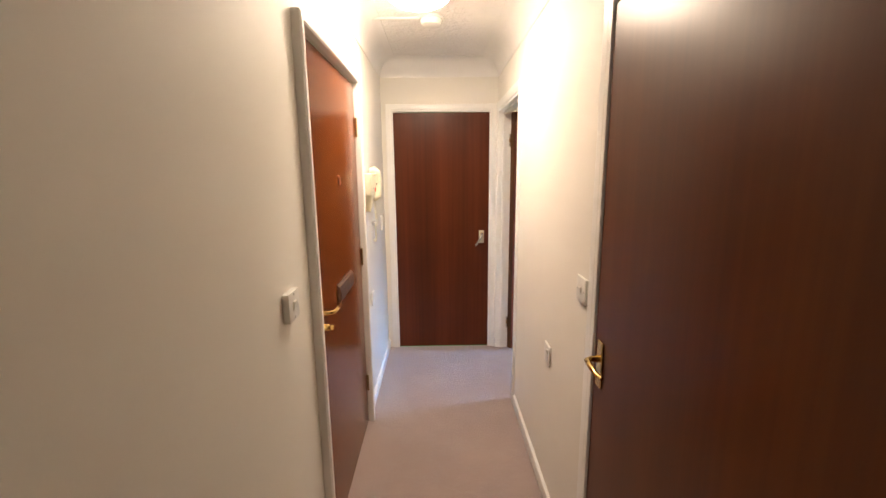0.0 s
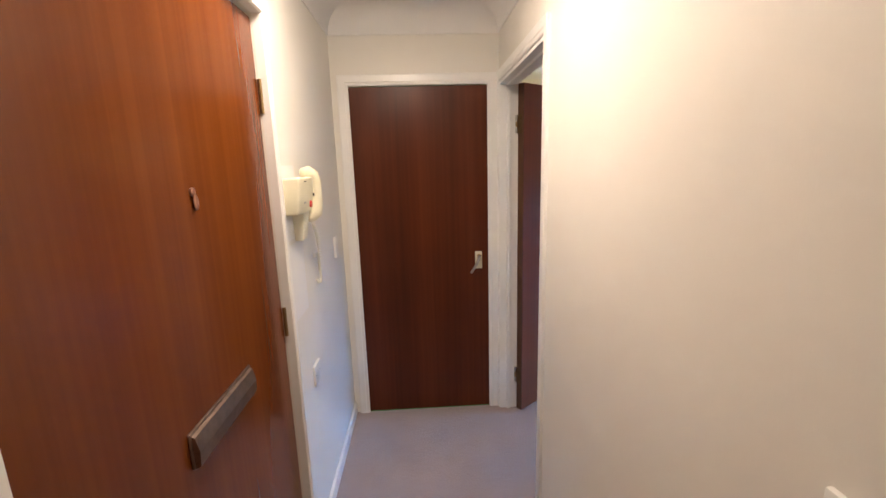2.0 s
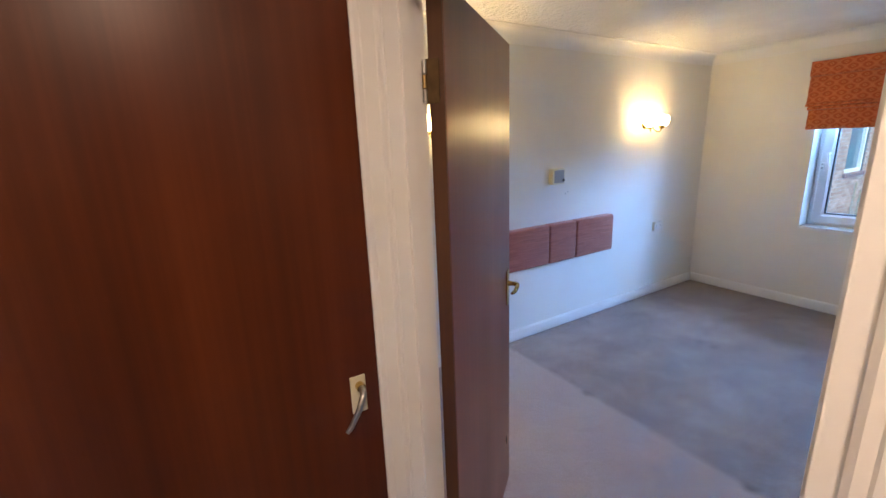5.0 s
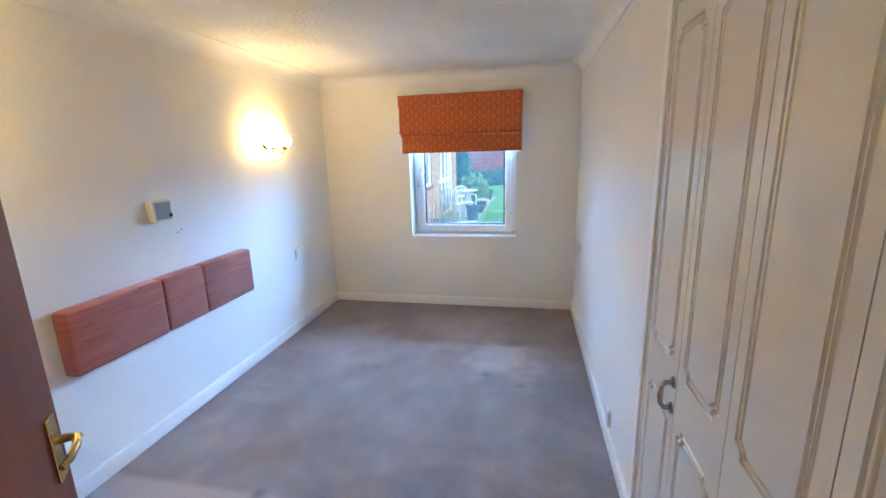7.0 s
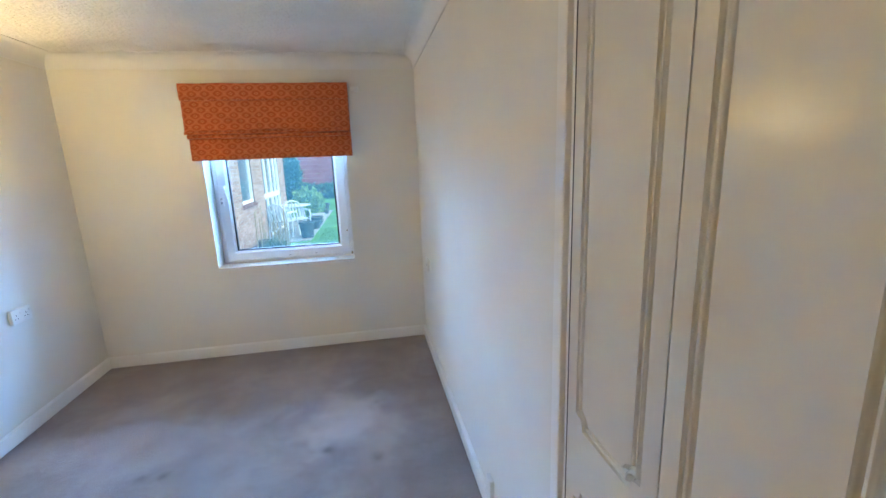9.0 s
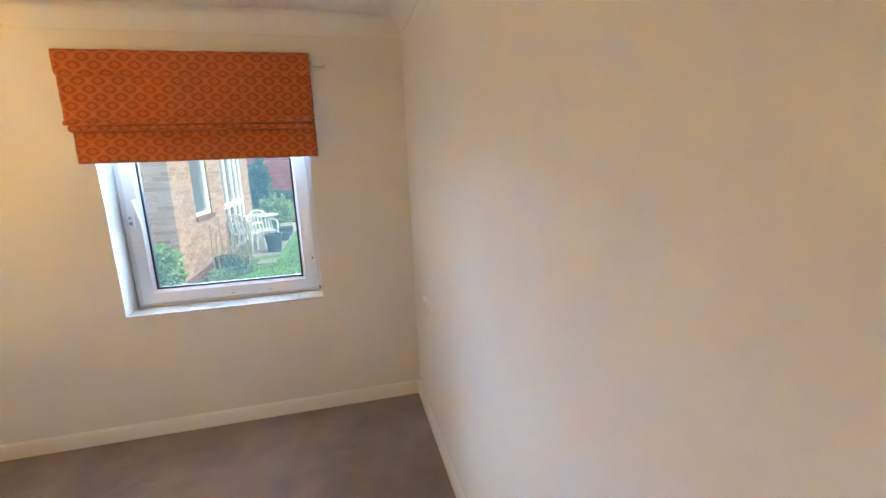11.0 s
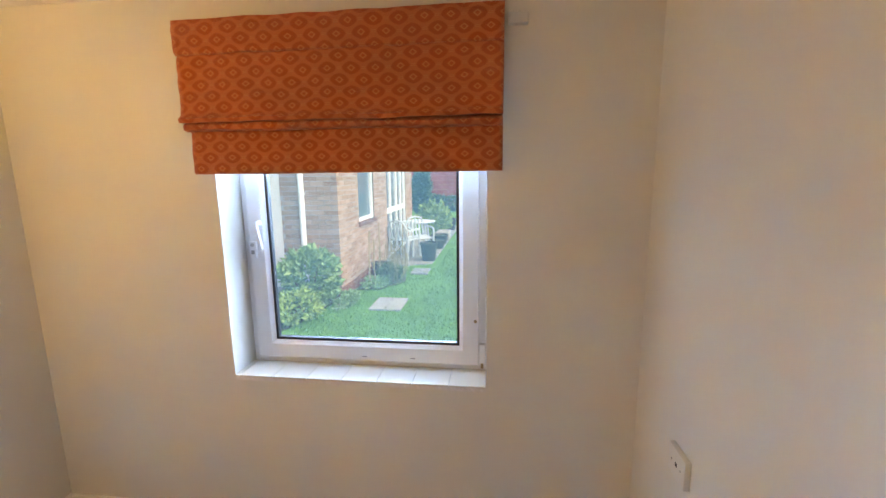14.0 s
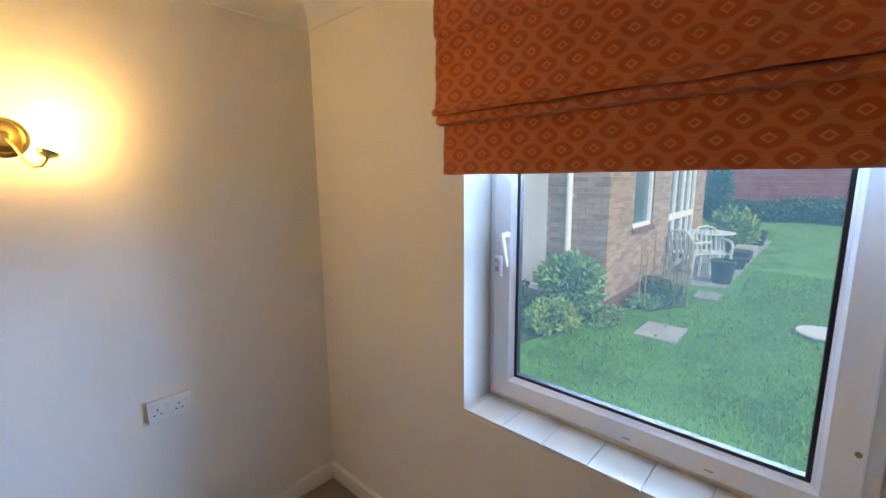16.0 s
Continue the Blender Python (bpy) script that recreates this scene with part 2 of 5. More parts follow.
WALL = wall_paper("cream_white_wall_paint", (0.825, 0.797, 0.735))
CEIL = paint("white_stippled_ceiling_paint", (0.86, 0.85, 0.83), 0.8, 38.0, 0.55, 0.05)
COVE = paint("white_coving_paint", (0.85, 0.84, 0.82), 0.7, 60.0, 0.1, 0.04)
GLOSS = paint("white_gloss_paint", (0.90, 0.89, 0.86), 0.28, 90.0, 0.06, 0.04)
DOORWOOD = veneer("dark_red_sapele", (0.058, 0.0110, 0.0028), (0.090, 0.0180, 0.0046), (0.132, 0.029, 0.0085), 0.34, 0.30)
BROWNWOOD = veneer("brown_sapele", (0.068, 0.0160, 0.0029), (0.096, 0.0240, 0.0042), (0.126, 0.035, 0.0070), 0.34, 0.30)
ENTRYWOOD = veneer("orange_red_sapele", (0.105, 0.022, 0.0035), (0.15, 0.036, 0.0060), (0.195, 0.052, 0.0090), 0.22)
EDGEWOOD = veneer("door_edge_wood", (0.06, 0.022, 0.008), (0.10, 0.038, 0.013), (0.14, 0.056, 0.020), 0.4)
# dark red sapele again, lightened in colour for the light on the bedroom door
LITWOOD = veneer("lit_copy_red_sapele", (0.165, 0.036, 0.015), (0.225, 0.052, 0.022), (0.28, 0.072, 0.032), 0.30)
BRASS = metal("polished_brass", (0.80, 0.56, 0.22), 0.22)
OLDBRASS = metal("dull_brass", (0.42, 0.29, 0.14), 0.4)
DARKBRASS = metal("tarnished_brass", (0.16, 0.10, 0.05), 0.5)
COPPER = metal("copper_plate", (0.62, 0.33, 0.24), 0.3)
PEWTER = metal("dull_pewter", (0.34, 0.25, 0.20), 0.42)
STEEL = metal("satin_steel", (0.55, 0.54, 0.52), 0.3)
PLASTIC = paint("white_plastic", (0.80, 0.79, 0.75), 0.35, 60.0, 0.0, 0.03)
IVORY = paint("ivory_plastic", (0.78, 0.73, 0.55), 0.4, 60.0, 0.0, 0.04)
UPVC = paint("white_upvc", (0.82, 0.83, 0.84), 0.3, 60.0, 0.0, 0.03)
DARKSTEEL = metal("dark_cast_steel", (0.44, 0.42, 0.39), 0.25)
GASKET = plain("black_rubber", (0.012, 0.012, 0.014), 0.5)
DARK = plain("dark_recess", (0.02, 0.018, 0.016), 0.6)
RED = plain("red_button", (0.65, 0.04, 0.03), 0.4)
GREYP = plain("grey_plastic", (0.33, 0.33, 0.33), 0.45)
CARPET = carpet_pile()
BLIND = blind_fabric()
HEADCLOTH = ribbed_fabric()
PANE = glass("window_glass", (0.97, 1.0, 0.99))
LAMPDOME = glow("lit_opal_dome", (1.0, 0.87, 0.70), DOME_POWER)
LAMPSHADE = glow("lit_frosted_shade", (1.0, 0.83, 0.40), SHADE_POWER)
LAMPBULB = glow("lit_bulb", (1.0, 0.83, 0.40), BULB_POWER)
TILE = paint("cream_glazed_tile", (0.80, 0.77, 0.70), 0.18, 30.0, 0.03, 0.05)
LAMINATE = paint("ivory_laminate", (0.75, 0.735, 0.675), 0.22, 40.0, 0.02, 0.03)


# ---- mesh helpers ----
def part(name, bm, material, parent=None, label=""):
    """Links a bmesh as one mesh object, under a thing or a part of it."""
    me = bpy.data.meshes.new(name)
    bmesh.ops.recalc_face_normals(bm, faces=bm.faces)
    bm.to_mesh(me)
    bm.free()
    me.materials.append(material)
    ob = new(name, me)
    if parent:
        ob.parent = parent
    if label:
        tagged(ob, label)
    return ob


def smooth(ob, angle=40):
    me = ob.data
    me.polygons.foreach_set("use_smooth", [True] * len(me.polygons))
    me.set_sharp_from_angle(angle=radians(angle))
    return ob


def thing(name, at, label, category, group="", kind="", m=None):
    e = new(name)
    e.empty_display_size = 0.05
    e.matrix_basis = m if m is not None else Matrix.Translation(at)
    return tagged(e, label, category, group, kind)


def bx(bm, a, b, bevel=0.0, seg=2):
    """A box between two corners, its edges rounded by bevel."""
    lo, hi = [min(p) for p in zip(a, b)], [max(p) for p in zip(a, b)]
    mid = [(p + q) / 2 for p, q in zip(lo, hi)]
    size = [q - p for p, q in zip(lo, hi)]
    made = bmesh.ops.create_cube(bm, size=1.0, matrix=Matrix.LocRotScale(mid, None, size))
    if bevel:
        edges = list({e for v in made["verts"] for e in v.link_edges})
        bmesh.ops.bevel(bm, geom=edges, offset=bevel, segments=seg, profile=0.5, affect="EDGES")
    return bm


def box(a, b, bevel=0.0, seg=2):
    return bx(bmesh.new(), a, b, bevel, seg)


def lathe(bm, profile, seg=24, m=Matrix.Identity(4)):
    """Turns (radius, height) pairs round the z axis of m."""
    rings = []
    for r, z in profile:
        if r < 1e-5:
            rings.append([bm.verts.new(m @ Vector((0, 0, z)))])
        else:
            rings.append([bm.verts.new(m @ Vector((r * math.cos(2 * math.pi * i / seg), r * math.sin(2 * math.pi * i / seg), z))) for i in range(seg)])
    for p, q in zip(rings, rings[1:]):
        for i in range(seg):
            j = (i + 1) % seg
            if len(p) == 1 and len(q) == 1:
                continue
            if len(p) == 1:
                bm.faces.new((p[0], q[i], q[j]))
            elif len(q) == 1:
                bm.faces.new((p[i], p[j], q[0]))
            else:
                bm.faces.new((p[i], p[j], q[j], q[i]))
    return bm


def tube(bm, pts, r, seg=8, close_ends=True):
    """A round rod along points; r is one radius or one for each point."""
    pts = [Vector(p) for p in pts]
    rs = r if isinstance(r, (list, tuple)) else [r] * len(pts)
    rings, up = [], Vector((0.013, 0.021, 1)).normalized()
    for i, p in enumerate(pts):
        d = (pts[min(i + 1, len(pts) - 1)] - pts[max(i - 1, 0)]).normalized()
        if abs(d.dot(up)) > 0.95:
            up = Vector((1, 0.05, 0.02)).normalized()
        a = d.cross(up).normalized()
        c = a.cross(d)
        up = c
        rings.append([bm.verts.new(p + rs[i] * (math.cos(2 * math.pi * k / seg) * a + math.sin(2 * math.pi * k / seg) * c)) for k in range(seg)])
    for p, q in zip(rings, rings[1:]):
        for k in range(seg):
            bm.faces.new((p[k], p[(k + 1) % seg], q[(k + 1) % seg], q[k]))
    if close_ends:
        bm.faces.new(rings[0]), bm.faces.new(rings[-1])
    return bm


def sweep2d(bm, pts, profile, put, closed=True):
    """Sweeps (offset, height) pairs along a plane path of 2D points; put maps (u, v, height) into space."""
    n = len(pts)
    rows = []
    for i in range(n):
        p = Vector(pts[i])
        a = p - Vector(pts[i - 1]) if closed or i > 0 else Vector(pts[1]) - p
        b = Vector(pts[(i + 1) % n]) - p if closed or i < n - 1 else a
        a, b = a.normalized(), b.normalized()
        na, nb = Vector((-a.y, a.x)), Vector((-b.y, b.x))
        nn = (na + nb).normalized()
        nn /= max(0.4, nn.dot(na))
        rows.append([bm.verts.new(put(*(p + nn * o), h)) for o, h in profile])
    for i in range(n if closed else n - 1):
        p, q = rows[i], rows[(i + 1) % n]
        for k in range(len(profile) - 1):
            bm.faces.new((p[k], q[k], q[k + 1], p[k + 1]))
    return bm


def wall(name, a, b, along, holes, label, material=WALL):
    """A wall as one mesh between corners a and b, running along axis 0 or 1, with holes (from, to, low, high)."""
    bm = bmesh.new()
    cuts = sorted({a[along], b[along], *[h[0] for h in holes], *[h[1] for h in holes]})
    for p, q in zip(cuts, cuts[1:]):
        spans, z = [], a[2]
        for h in sorted([h for h in holes if h[0] <= p + 1e-6 and h[1] >= q - 1e-6], key=lambda h: h[2]):
            if h[2] > z:
                spans.append((z, h[2]))
            z = h[3]
        if z < b[2]:
            spans.append((z, b[2]))
        for lo, hi in spans:
            c, d = list(a), list(b)
            c[along], d[along], c[2], d[2] = p, q, lo, hi
            bx(bm, c, d)
    bmesh.ops.remove_doubles(bm, verts=bm.verts, dist=1e-5)
    return tagged(part(name, bm, material), label, "wall", kind="structure")


# ---- plan: hall runs along y, bedroom lies east of it ----
L, R, FAR = -0.366, 0.569, 3.616
BW, BE, BN, BS = 0.669, 4.915, 5.10, 2.50
CZ = 2.38
# unseen back wall, set close so it bounces light into the hall
BACK = -0.55

bm = bmesh.new()
for a, b in (((L - 0.16, BACK - 0.1, -0.1), (R, FAR, 0)), ((R, 2.3, -0.1), (BE, BN, 0))):
    bx(bm, a, b)
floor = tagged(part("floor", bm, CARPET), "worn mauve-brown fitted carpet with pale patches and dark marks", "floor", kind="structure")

bm = box((L - 0.2, BACK - 0.1, CZ), (BW, FAR + 0.2, CZ + 0.12))
tagged(part("ceiling_hall", bm, CEIL), "white textured ceiling of the narrow hall", "ceiling", kind="structure")
bm = box((BW, 1.8, CZ), (BE + 0.27, BN + 0.2, CZ + 0.12))
tagged(part("ceiling_bedroom", bm, CEIL), "white stippled ceiling of the bedroom", "ceiling", kind="structure")

ED0, ED1, DH = 1.547, 2.501, 1.99
ND0, ND1 = 0.456, 1.371
BD0, BD1 = 2.715, 3.598
FD0, FD1 = -0.272, 0.501
wall("wall_west", (L - 0.16, BACK, 0), (L, FAR, CZ), 1, [(ED0, ED1, 0, DH + 0.012)], "cream painted hall wall with the entrance door")
wall("wall_hall_end", (L - 0.16, FAR, 0), (BW - 0.1, FAR + 0.12, CZ), 0, [(FD0 - 0.004, FD1 + 0.004, 0, DH)], "cream painted end wall of the hall")
wall("wall_middle", (R, BACK, 0), (BW, BN, CZ), 1, [(ND0, ND1, 0, DH), (BD0, BD1, 0, DH + 0.01)], "cream painted wall between hall and bedroom")
wall("wall_hall_back", (L - 0.16, BACK - 0.1, 0), (BW, BACK, CZ), 0, [], "plain unseen cream wall closing the hall")
WY0, WY1, WZ0, WZ1 = 3.085, 4.172, 0.733, 2.0
wall("wall_east", (BE, BS - 0.1, 0), (BE + 0.27, BN + 0.15, CZ), 1, [(WY0, WY1, WZ0, WZ1)], "cream painted outer wall with the window")
wall("wall_north", (R, BN, 0), (BE, BN + 0.15, CZ), 0, [], "cream painted bedroom wall behind the headboard")
WX0, WX1, WH = 0.90, 2.15, 2.08
wall("wall_south", (BW, BS - 0.1, 0), (BE, BS, CZ), 0, [(WX0, WX1, 0, WH)], "cream painted bedroom wall with the built-in wardrobe")


def cove(name, pts, size, label):
    """Plaster coving round a room: a hollow quarter profile swept along the wall tops."""
    prof = [(0.0, CZ - size), (0.006, CZ - size)]
    for i in range(7):
        a = math.radians(90 * i / 6)
        prof.append((0.006 + (size - 0.01) * (1 - math.cos(a)), CZ - size + 0.004 + (size - 0.008) * math.sin(a)))
    prof += [(size, CZ - 0.004), (size, CZ)]
    bm = sweep2d(bmesh.new(), pts, prof, lambda u, v, h: Vector((u, v, h)))
    return tagged(smooth(part(name, bm, COVE), 30), label, "coving", kind="structure")


cove("trim_coving_hall", [(L, BACK), (R, BACK), (R, FAR), (L, FAR)], 0.13, "white plaster coving along the hall ceiling")
cove("trim_coving_bedroom", [(BW, BS), (BE, BS), (BE, BN), (BW, BN)], 0.10, "white plaster coving along the bedroom ceiling")


def skirting(runs, h, t, label):
    """Skirting boards: each run is (x0, y0, x1, y1, normal x, normal y)."""
    for x0, y0, x1, y1, nx, ny in runs:
        bm = box((x0, y0, 0), (x1 + nx * t, y1 + ny * t, h), 0.003, 2)
        bx(bm, (x0, y0, h - 0.001), (x1 + nx * t * 0.55, y1 + ny * t * 0.55, h + 0.007), 0.002, 2)
        tagged(smooth(part("baseboard", bm, GLOSS)), label, "skirting board", kind="structure")


SK = "white gloss painted skirting board"
skirting([(L, BACK, L, ED0 - 0.032, 1, 0), (L, ED1 + 0.032, L, FAR, 1, 0), (R, ND1 + 0.065, R, BD0 - 0.06, -1, 0), (R, BACK, R, ND0 - 0.065, -1, 0)], 0.07, 0.012, SK)
skirting([(BW, BN, BE, BN, 0, -1), (BE, BS + 0.015, BE, BN - 0.015, -1, 0), (2.155, BS, BE, BS, 0, 1), (BW, BD1 + 0.08, BW, BN - 0.015, 1, 0)], 0.085, 0.019, SK)


# ---- doors ----
def architrave(name, a, b, z, width, proud, put, label):
    """Frame boards round an opening from a to b, z high; put maps (along, height, out)."""
    bm = bmesh.new()
    w, p = width, proud
    prof = [(0, 0), (0, p * 0.55), (w * 0.12, p * 0.8), (w * 0.3, p * 0.82), (w * 0.36, p), (w * 0.9, p), (w, p * 0.85), (w, 0)]
    pts = [(a, 0.0), (a, z), (b, z), (b, 0.0)]
    sweep2d(bm, pts, prof, lambda u, v, h: put(u, v, h), closed=False)
    return tagged(part(name, bm, GLOSS), label, "door frame", kind="structure")


def leaf(parent, w, h, t, wood, edge=EDGEWOOD):
    """A flush door leaf: x from 0 to w, y from 0 to t, standing on z=0.006."""
    part("leaf", box((0, 0, 0.006), (w, t, h), 0.0025, 2), wood, parent)


def lever(parent, x, z, side, reach, t, plate=(0.042, 0.15), metal_=BRASS, bolt=True):
    """A lever handle on a back plate, on the face y=0 (side -1) or y=t (side 1); reach is the signed lever length."""
    y0 = 0.0 if side < 0 else t
    s = side
    p = part("handle_plate", box((x - plate[0] / 2, y0, z - plate[1] * 0.62), (x + plate[0] / 2, y0 + s * 0.007, z + plate[1] * 0.38), 0.003, 2), metal_, parent)
    bm = bmesh.new()
    tube(bm, [(x, y0 + s * 0.006, z), (x, y0 + s * 0.03, z), (x + reach * 0.08, y0 + s * 0.046, z), (x + reach * 0.4, y0 + s * 0.052, z + 0.003),
              (x + reach * 0.8, y0 + s * 0.05, z - 0.004), (x + reach, y0 + s * 0.042, z - 0.006)], [0.011, 0.009, 0.009, 0.0085, 0.0075, 0.006], 10)
    smooth(part("lever", bm, metal_, p), 60)
    return p


def hinge(parent, x, y, z):
    bm = bmesh.new()
    lathe(bm, [(0.0, -0.05), (0.006, -0.05), (0.006, 0.05), (0.0, 0.05)], 10, Matrix.Translation((x, y, z)))
    return smooth(part("hinge", bm, OLDBRASS, parent), 50)


# entrance door: local x runs north, the hall face is y=0
def turned(x, y, z, deg):
    return Matrix.Translation((x, y, z)) @ Matrix.Rotation(radians(deg), 4, "Z")


EW = ED1 - ED0 - 0.012
door = thing("door_entrance", None, "closed orange-brown varnished flush entrance door with brass fittings", "door", kind="structure", m=turned(L - 0.004, ED0 + 0.006, 0, 90))
leaf(door, EW, DH, 0.044, ENTRYWOOD)
lever(door, 0.085, 1.012, -1, 0.13, 0.044, (0.045, 0.21))
bm = bmesh.new()
lathe(bm, [(0.0, 0.0), (0.014, 0.0), (0.014, 0.02), (0.011, 0.024), (0.0, 0.024)], 14, Matrix.Translation((0.085, -0.006, 0.955)) @ Matrix.Rotation(radians(90), 4, "X"))
bx(bm, (0.081, -0.046, 0.945), (0.089, -0.028, 0.965), 0.002)
smooth(part("thumb_turn", bm, BRASS, door))
flap = part("letter_plate", box((0.345, -0.006, 0.968), (0.645, 0.0, 1.046), 0.002), PEWTER, door, "dull pewter-coloured letter plate")
bm = bmesh.new()
sweep2d(bm, [(0.349, 1.040), (0.641, 1.040)], [(0, 0.006), (-0.004, 0.012), (-0.035, 0.019), (-0.068, 0.016), (-0.072, 0.006)], lambda u, v, h: Vector((u, -h, v)), closed=False)
for u in (0.349, 0.641):
    bm.faces.new([bm.verts.new((u, -h, 1.040 + o)) for o, h in ((0, 0.006), (-0.004, 0.012), (-0.035, 0.019), (-0.068, 0.016), (-0.072, 0.006))])
part("flap", bm, PEWTER, flap)
bm = lathe(bmesh.new(), [(0.0, 0.0), (0.009, 0.0), (0.009, 0.004), (0.006, 0.006), (0.0, 0.005)], 14, Matrix.Translation((0.492, 0, 1.512)) @ Matrix.Rotation(radians(90), 4, "X"))
ph = smooth(part("peephole", bm, COPPER, door, "small copper-coloured peephole"))
bm = lathe(bmesh.new(), [(0.0, 0.0), (0.011, 0.0), (0.011, 0.002), (0.007, 0.004), (0.0, 0.0045)], 14,
           Matrix.Translation((0.495, -0.004, 1.490)) @ Matrix.Rotation(radians(90), 4, "X") @ Matrix.Diagonal((0.8, 1.5, 1.0, 1.0)))
smooth(part("peephole_cover", bm, COPPER, ph))
for z in (1.77, 1.05, 0.26):
    hinge(door, EW + 0.006, -0.006, z)
bm = bmesh.new()
sweep2d(bm, [(ED0, 0.0), (ED0, DH + 0.012), (ED1, DH + 0.012), (ED1, 0.0)], [(0.0, 0.0), (0.0, 0.026), (0.005, 0.032), (0.024, 0.032), (0.030, 0.026), (0.030, 0.0)],
        lambda u, v, h: Vector((L + h, u, v)), closed=False)
tagged(part("trim_entrance_frame", bm, GLOSS), "white gloss frame standing proud round the entrance door", "door frame", kind="structure")
bm = bmesh.new()
bx(bm, (L - 0.14, ED0 - 0.001, 0), (L - 0.048, ED0 + 0.015, DH)), bx(bm, (L - 0.14, ED1 - 0.015, 0), (L - 0.048, ED1 + 0.001, DH))
tagged(part("trim_entrance_stop", bm, GLOSS), "white painted door stop behind the entrance door", "door frame", kind="structure")

# door at the end of the hall
door = thing("door_hall_end", None, "closed dark red-brown varnished flush door with brass lever", "door", kind="structure", m=turned(FD0, FAR - 0.004, 0, 0))
leaf(door, FD1 - FD0, DH - 0.006, 0.04, DOORWOOD)
p = part("handle_plate", box((0.692, -0.006, 0.925), (0.734, 0.0, 1.032), 0.002), IVORY, door, "pale cream lock plate")
bm = tube(bmesh.new(), [(0.716, -0.004, 1.005), (0.716, -0.03, 1.005), (0.712, -0.046, 1.0), (0.695, -0.052, 0.965), (0.672, -0.05, 0.925), (0.660, -0.048, 0.91)], [0.011, 0.009, 0.009, 0.008, 0.007, 0.006], 10)
smooth(part("lever", bm, STEEL, p), 60)
bm = lathe(bmesh.new(), [(0.0, 0.0), (0.012, 0.0), (0.012, 0.02), (0.0, 0.02)], 12, Matrix.Translation((0.716, -0.004, 1.005)) @ Matrix.Rotation(radians(90), 4, "X"))
smooth(part("lever_collar", bm, BRASS, p))
architrave("trim_hall_end_frame", FD0, FD1, DH - 0.002, 0.060, 0.016, lambda u, v, h: Vector((u, FAR - h, v)), "white gloss architrave round the end door")

# near door in the middle wall: local x runs south from the latch
door = thing("door_cupboard", None, "closed dark brown varnished flush door with brass lever", "door", kind="structure", m=turned(R + 0.004, ND1 - 0.003, 0, -90))
leaf(door, ND1 - ND0 - 0.006, DH - 0.006, 0.04, BROWNWOOD)
lever(door, 0.052, 0.965, -1, 0.115, 0.04, (0.04, 0.15))
architrave("trim_cupboard_frame", ND0, ND1, DH, 0.060, 0.006, lambda u, v, h: Vector((R - h, u, v)), "white gloss architrave round the cupboard door")

# bedroom doorway: lining, stop and architraves
bm = bmesh.new()
for y, s in ((BD0, 1), (BD1, -1)):
    bx(bm, (R - 0.002, y, 0), (BW + 0.002, y + s * 0.022, DH + 0.008))
    bx(bm, (R + 0.035, y + s * 0.022, 0), (BW - 0.042, y + s * 0.034, DH - 0.012))
bx(bm, (R - 0.002, BD0 + 0.022, DH - 0.012), (BW + 0.002, BD1 - 0.022, DH + 0.008))
bx(bm, (R + 0.035, BD0 + 0.034, DH - 0.024), (BW - 0.042, BD1 - 0.034, DH - 0.012))
tagged(part("trim_bedroom_lining", bm, GLOSS), "white gloss door lining with stop", "door frame", kind="structure")
architrave("trim_bedroom_frame_hall", BD0, BD1 - 0.018, DH + 0.004, 0.056, 0.014, lambda u, v, h: Vector((R - h, u, v)), "white gloss architrave on the hall side")
architrave("trim_bedroom_frame_room", BD0, BD1, DH + 0.004, 0.058, 0.014, lambda u, v, h: Vector((BW + h, u, v)), "white gloss architrave on the bedroom side")

# bedroom door standing open, hinged on its origin
door = thing("door_bedroom", None, "open dark red-brown varnished flush door with brass levers", "door", kind="structure", m=turned(BW - 0.015, BD1 - 0.054, 0, 38.0) @ Matrix.Translation((0.0, -0.04, 0)))
part("leaf", box((0.017, 0, 0.008), (0.762, 0.04, DH - 0.014), 0.002), LITWOOD, door)
part("hinge_edge", box((0.0135, 0.001, 0.01), (0.0175, 0.039, DH - 0.016)), EDGEWOOD, door, "bare paler wood of the hinge edge")
lever(door, 0.712, 1.03, -1, -0.105, 0.04, (0.04, 0.15))
lever(door, 0.712, 1.03, 1, -0.105, 0.04, (0.04, 0.15))
part("latch_plate", box((0.762, 0.009, 0.93), (0.7635, 0.031, 1.08)), BRASS, door)
for z in (1.76, 0.24):
    # butt hinge: a plate let into the door edge and one on the lining, three knuckle segments between them
    h = part("hinge", box((0.0105, 0.012, z - 0.05), (0.0145, 0.046, z + 0.05), 0.001, 1), DARKBRASS, door, "tarnished brass butt hinge")
    for k, mt in ((-1, STEEL), (0, OLDBRASS), (1, STEEL)):
        kn = lathe(bmesh.new(), [(0.0, -0.015), (0.0065, -0.015), (0.0065, 0.015), (0.0, 0.015)], 10, Matrix.Translation((0.012, 0.049, z + k * 0.033)))
        smooth(part("knuckle", kn, mt, h), 50)


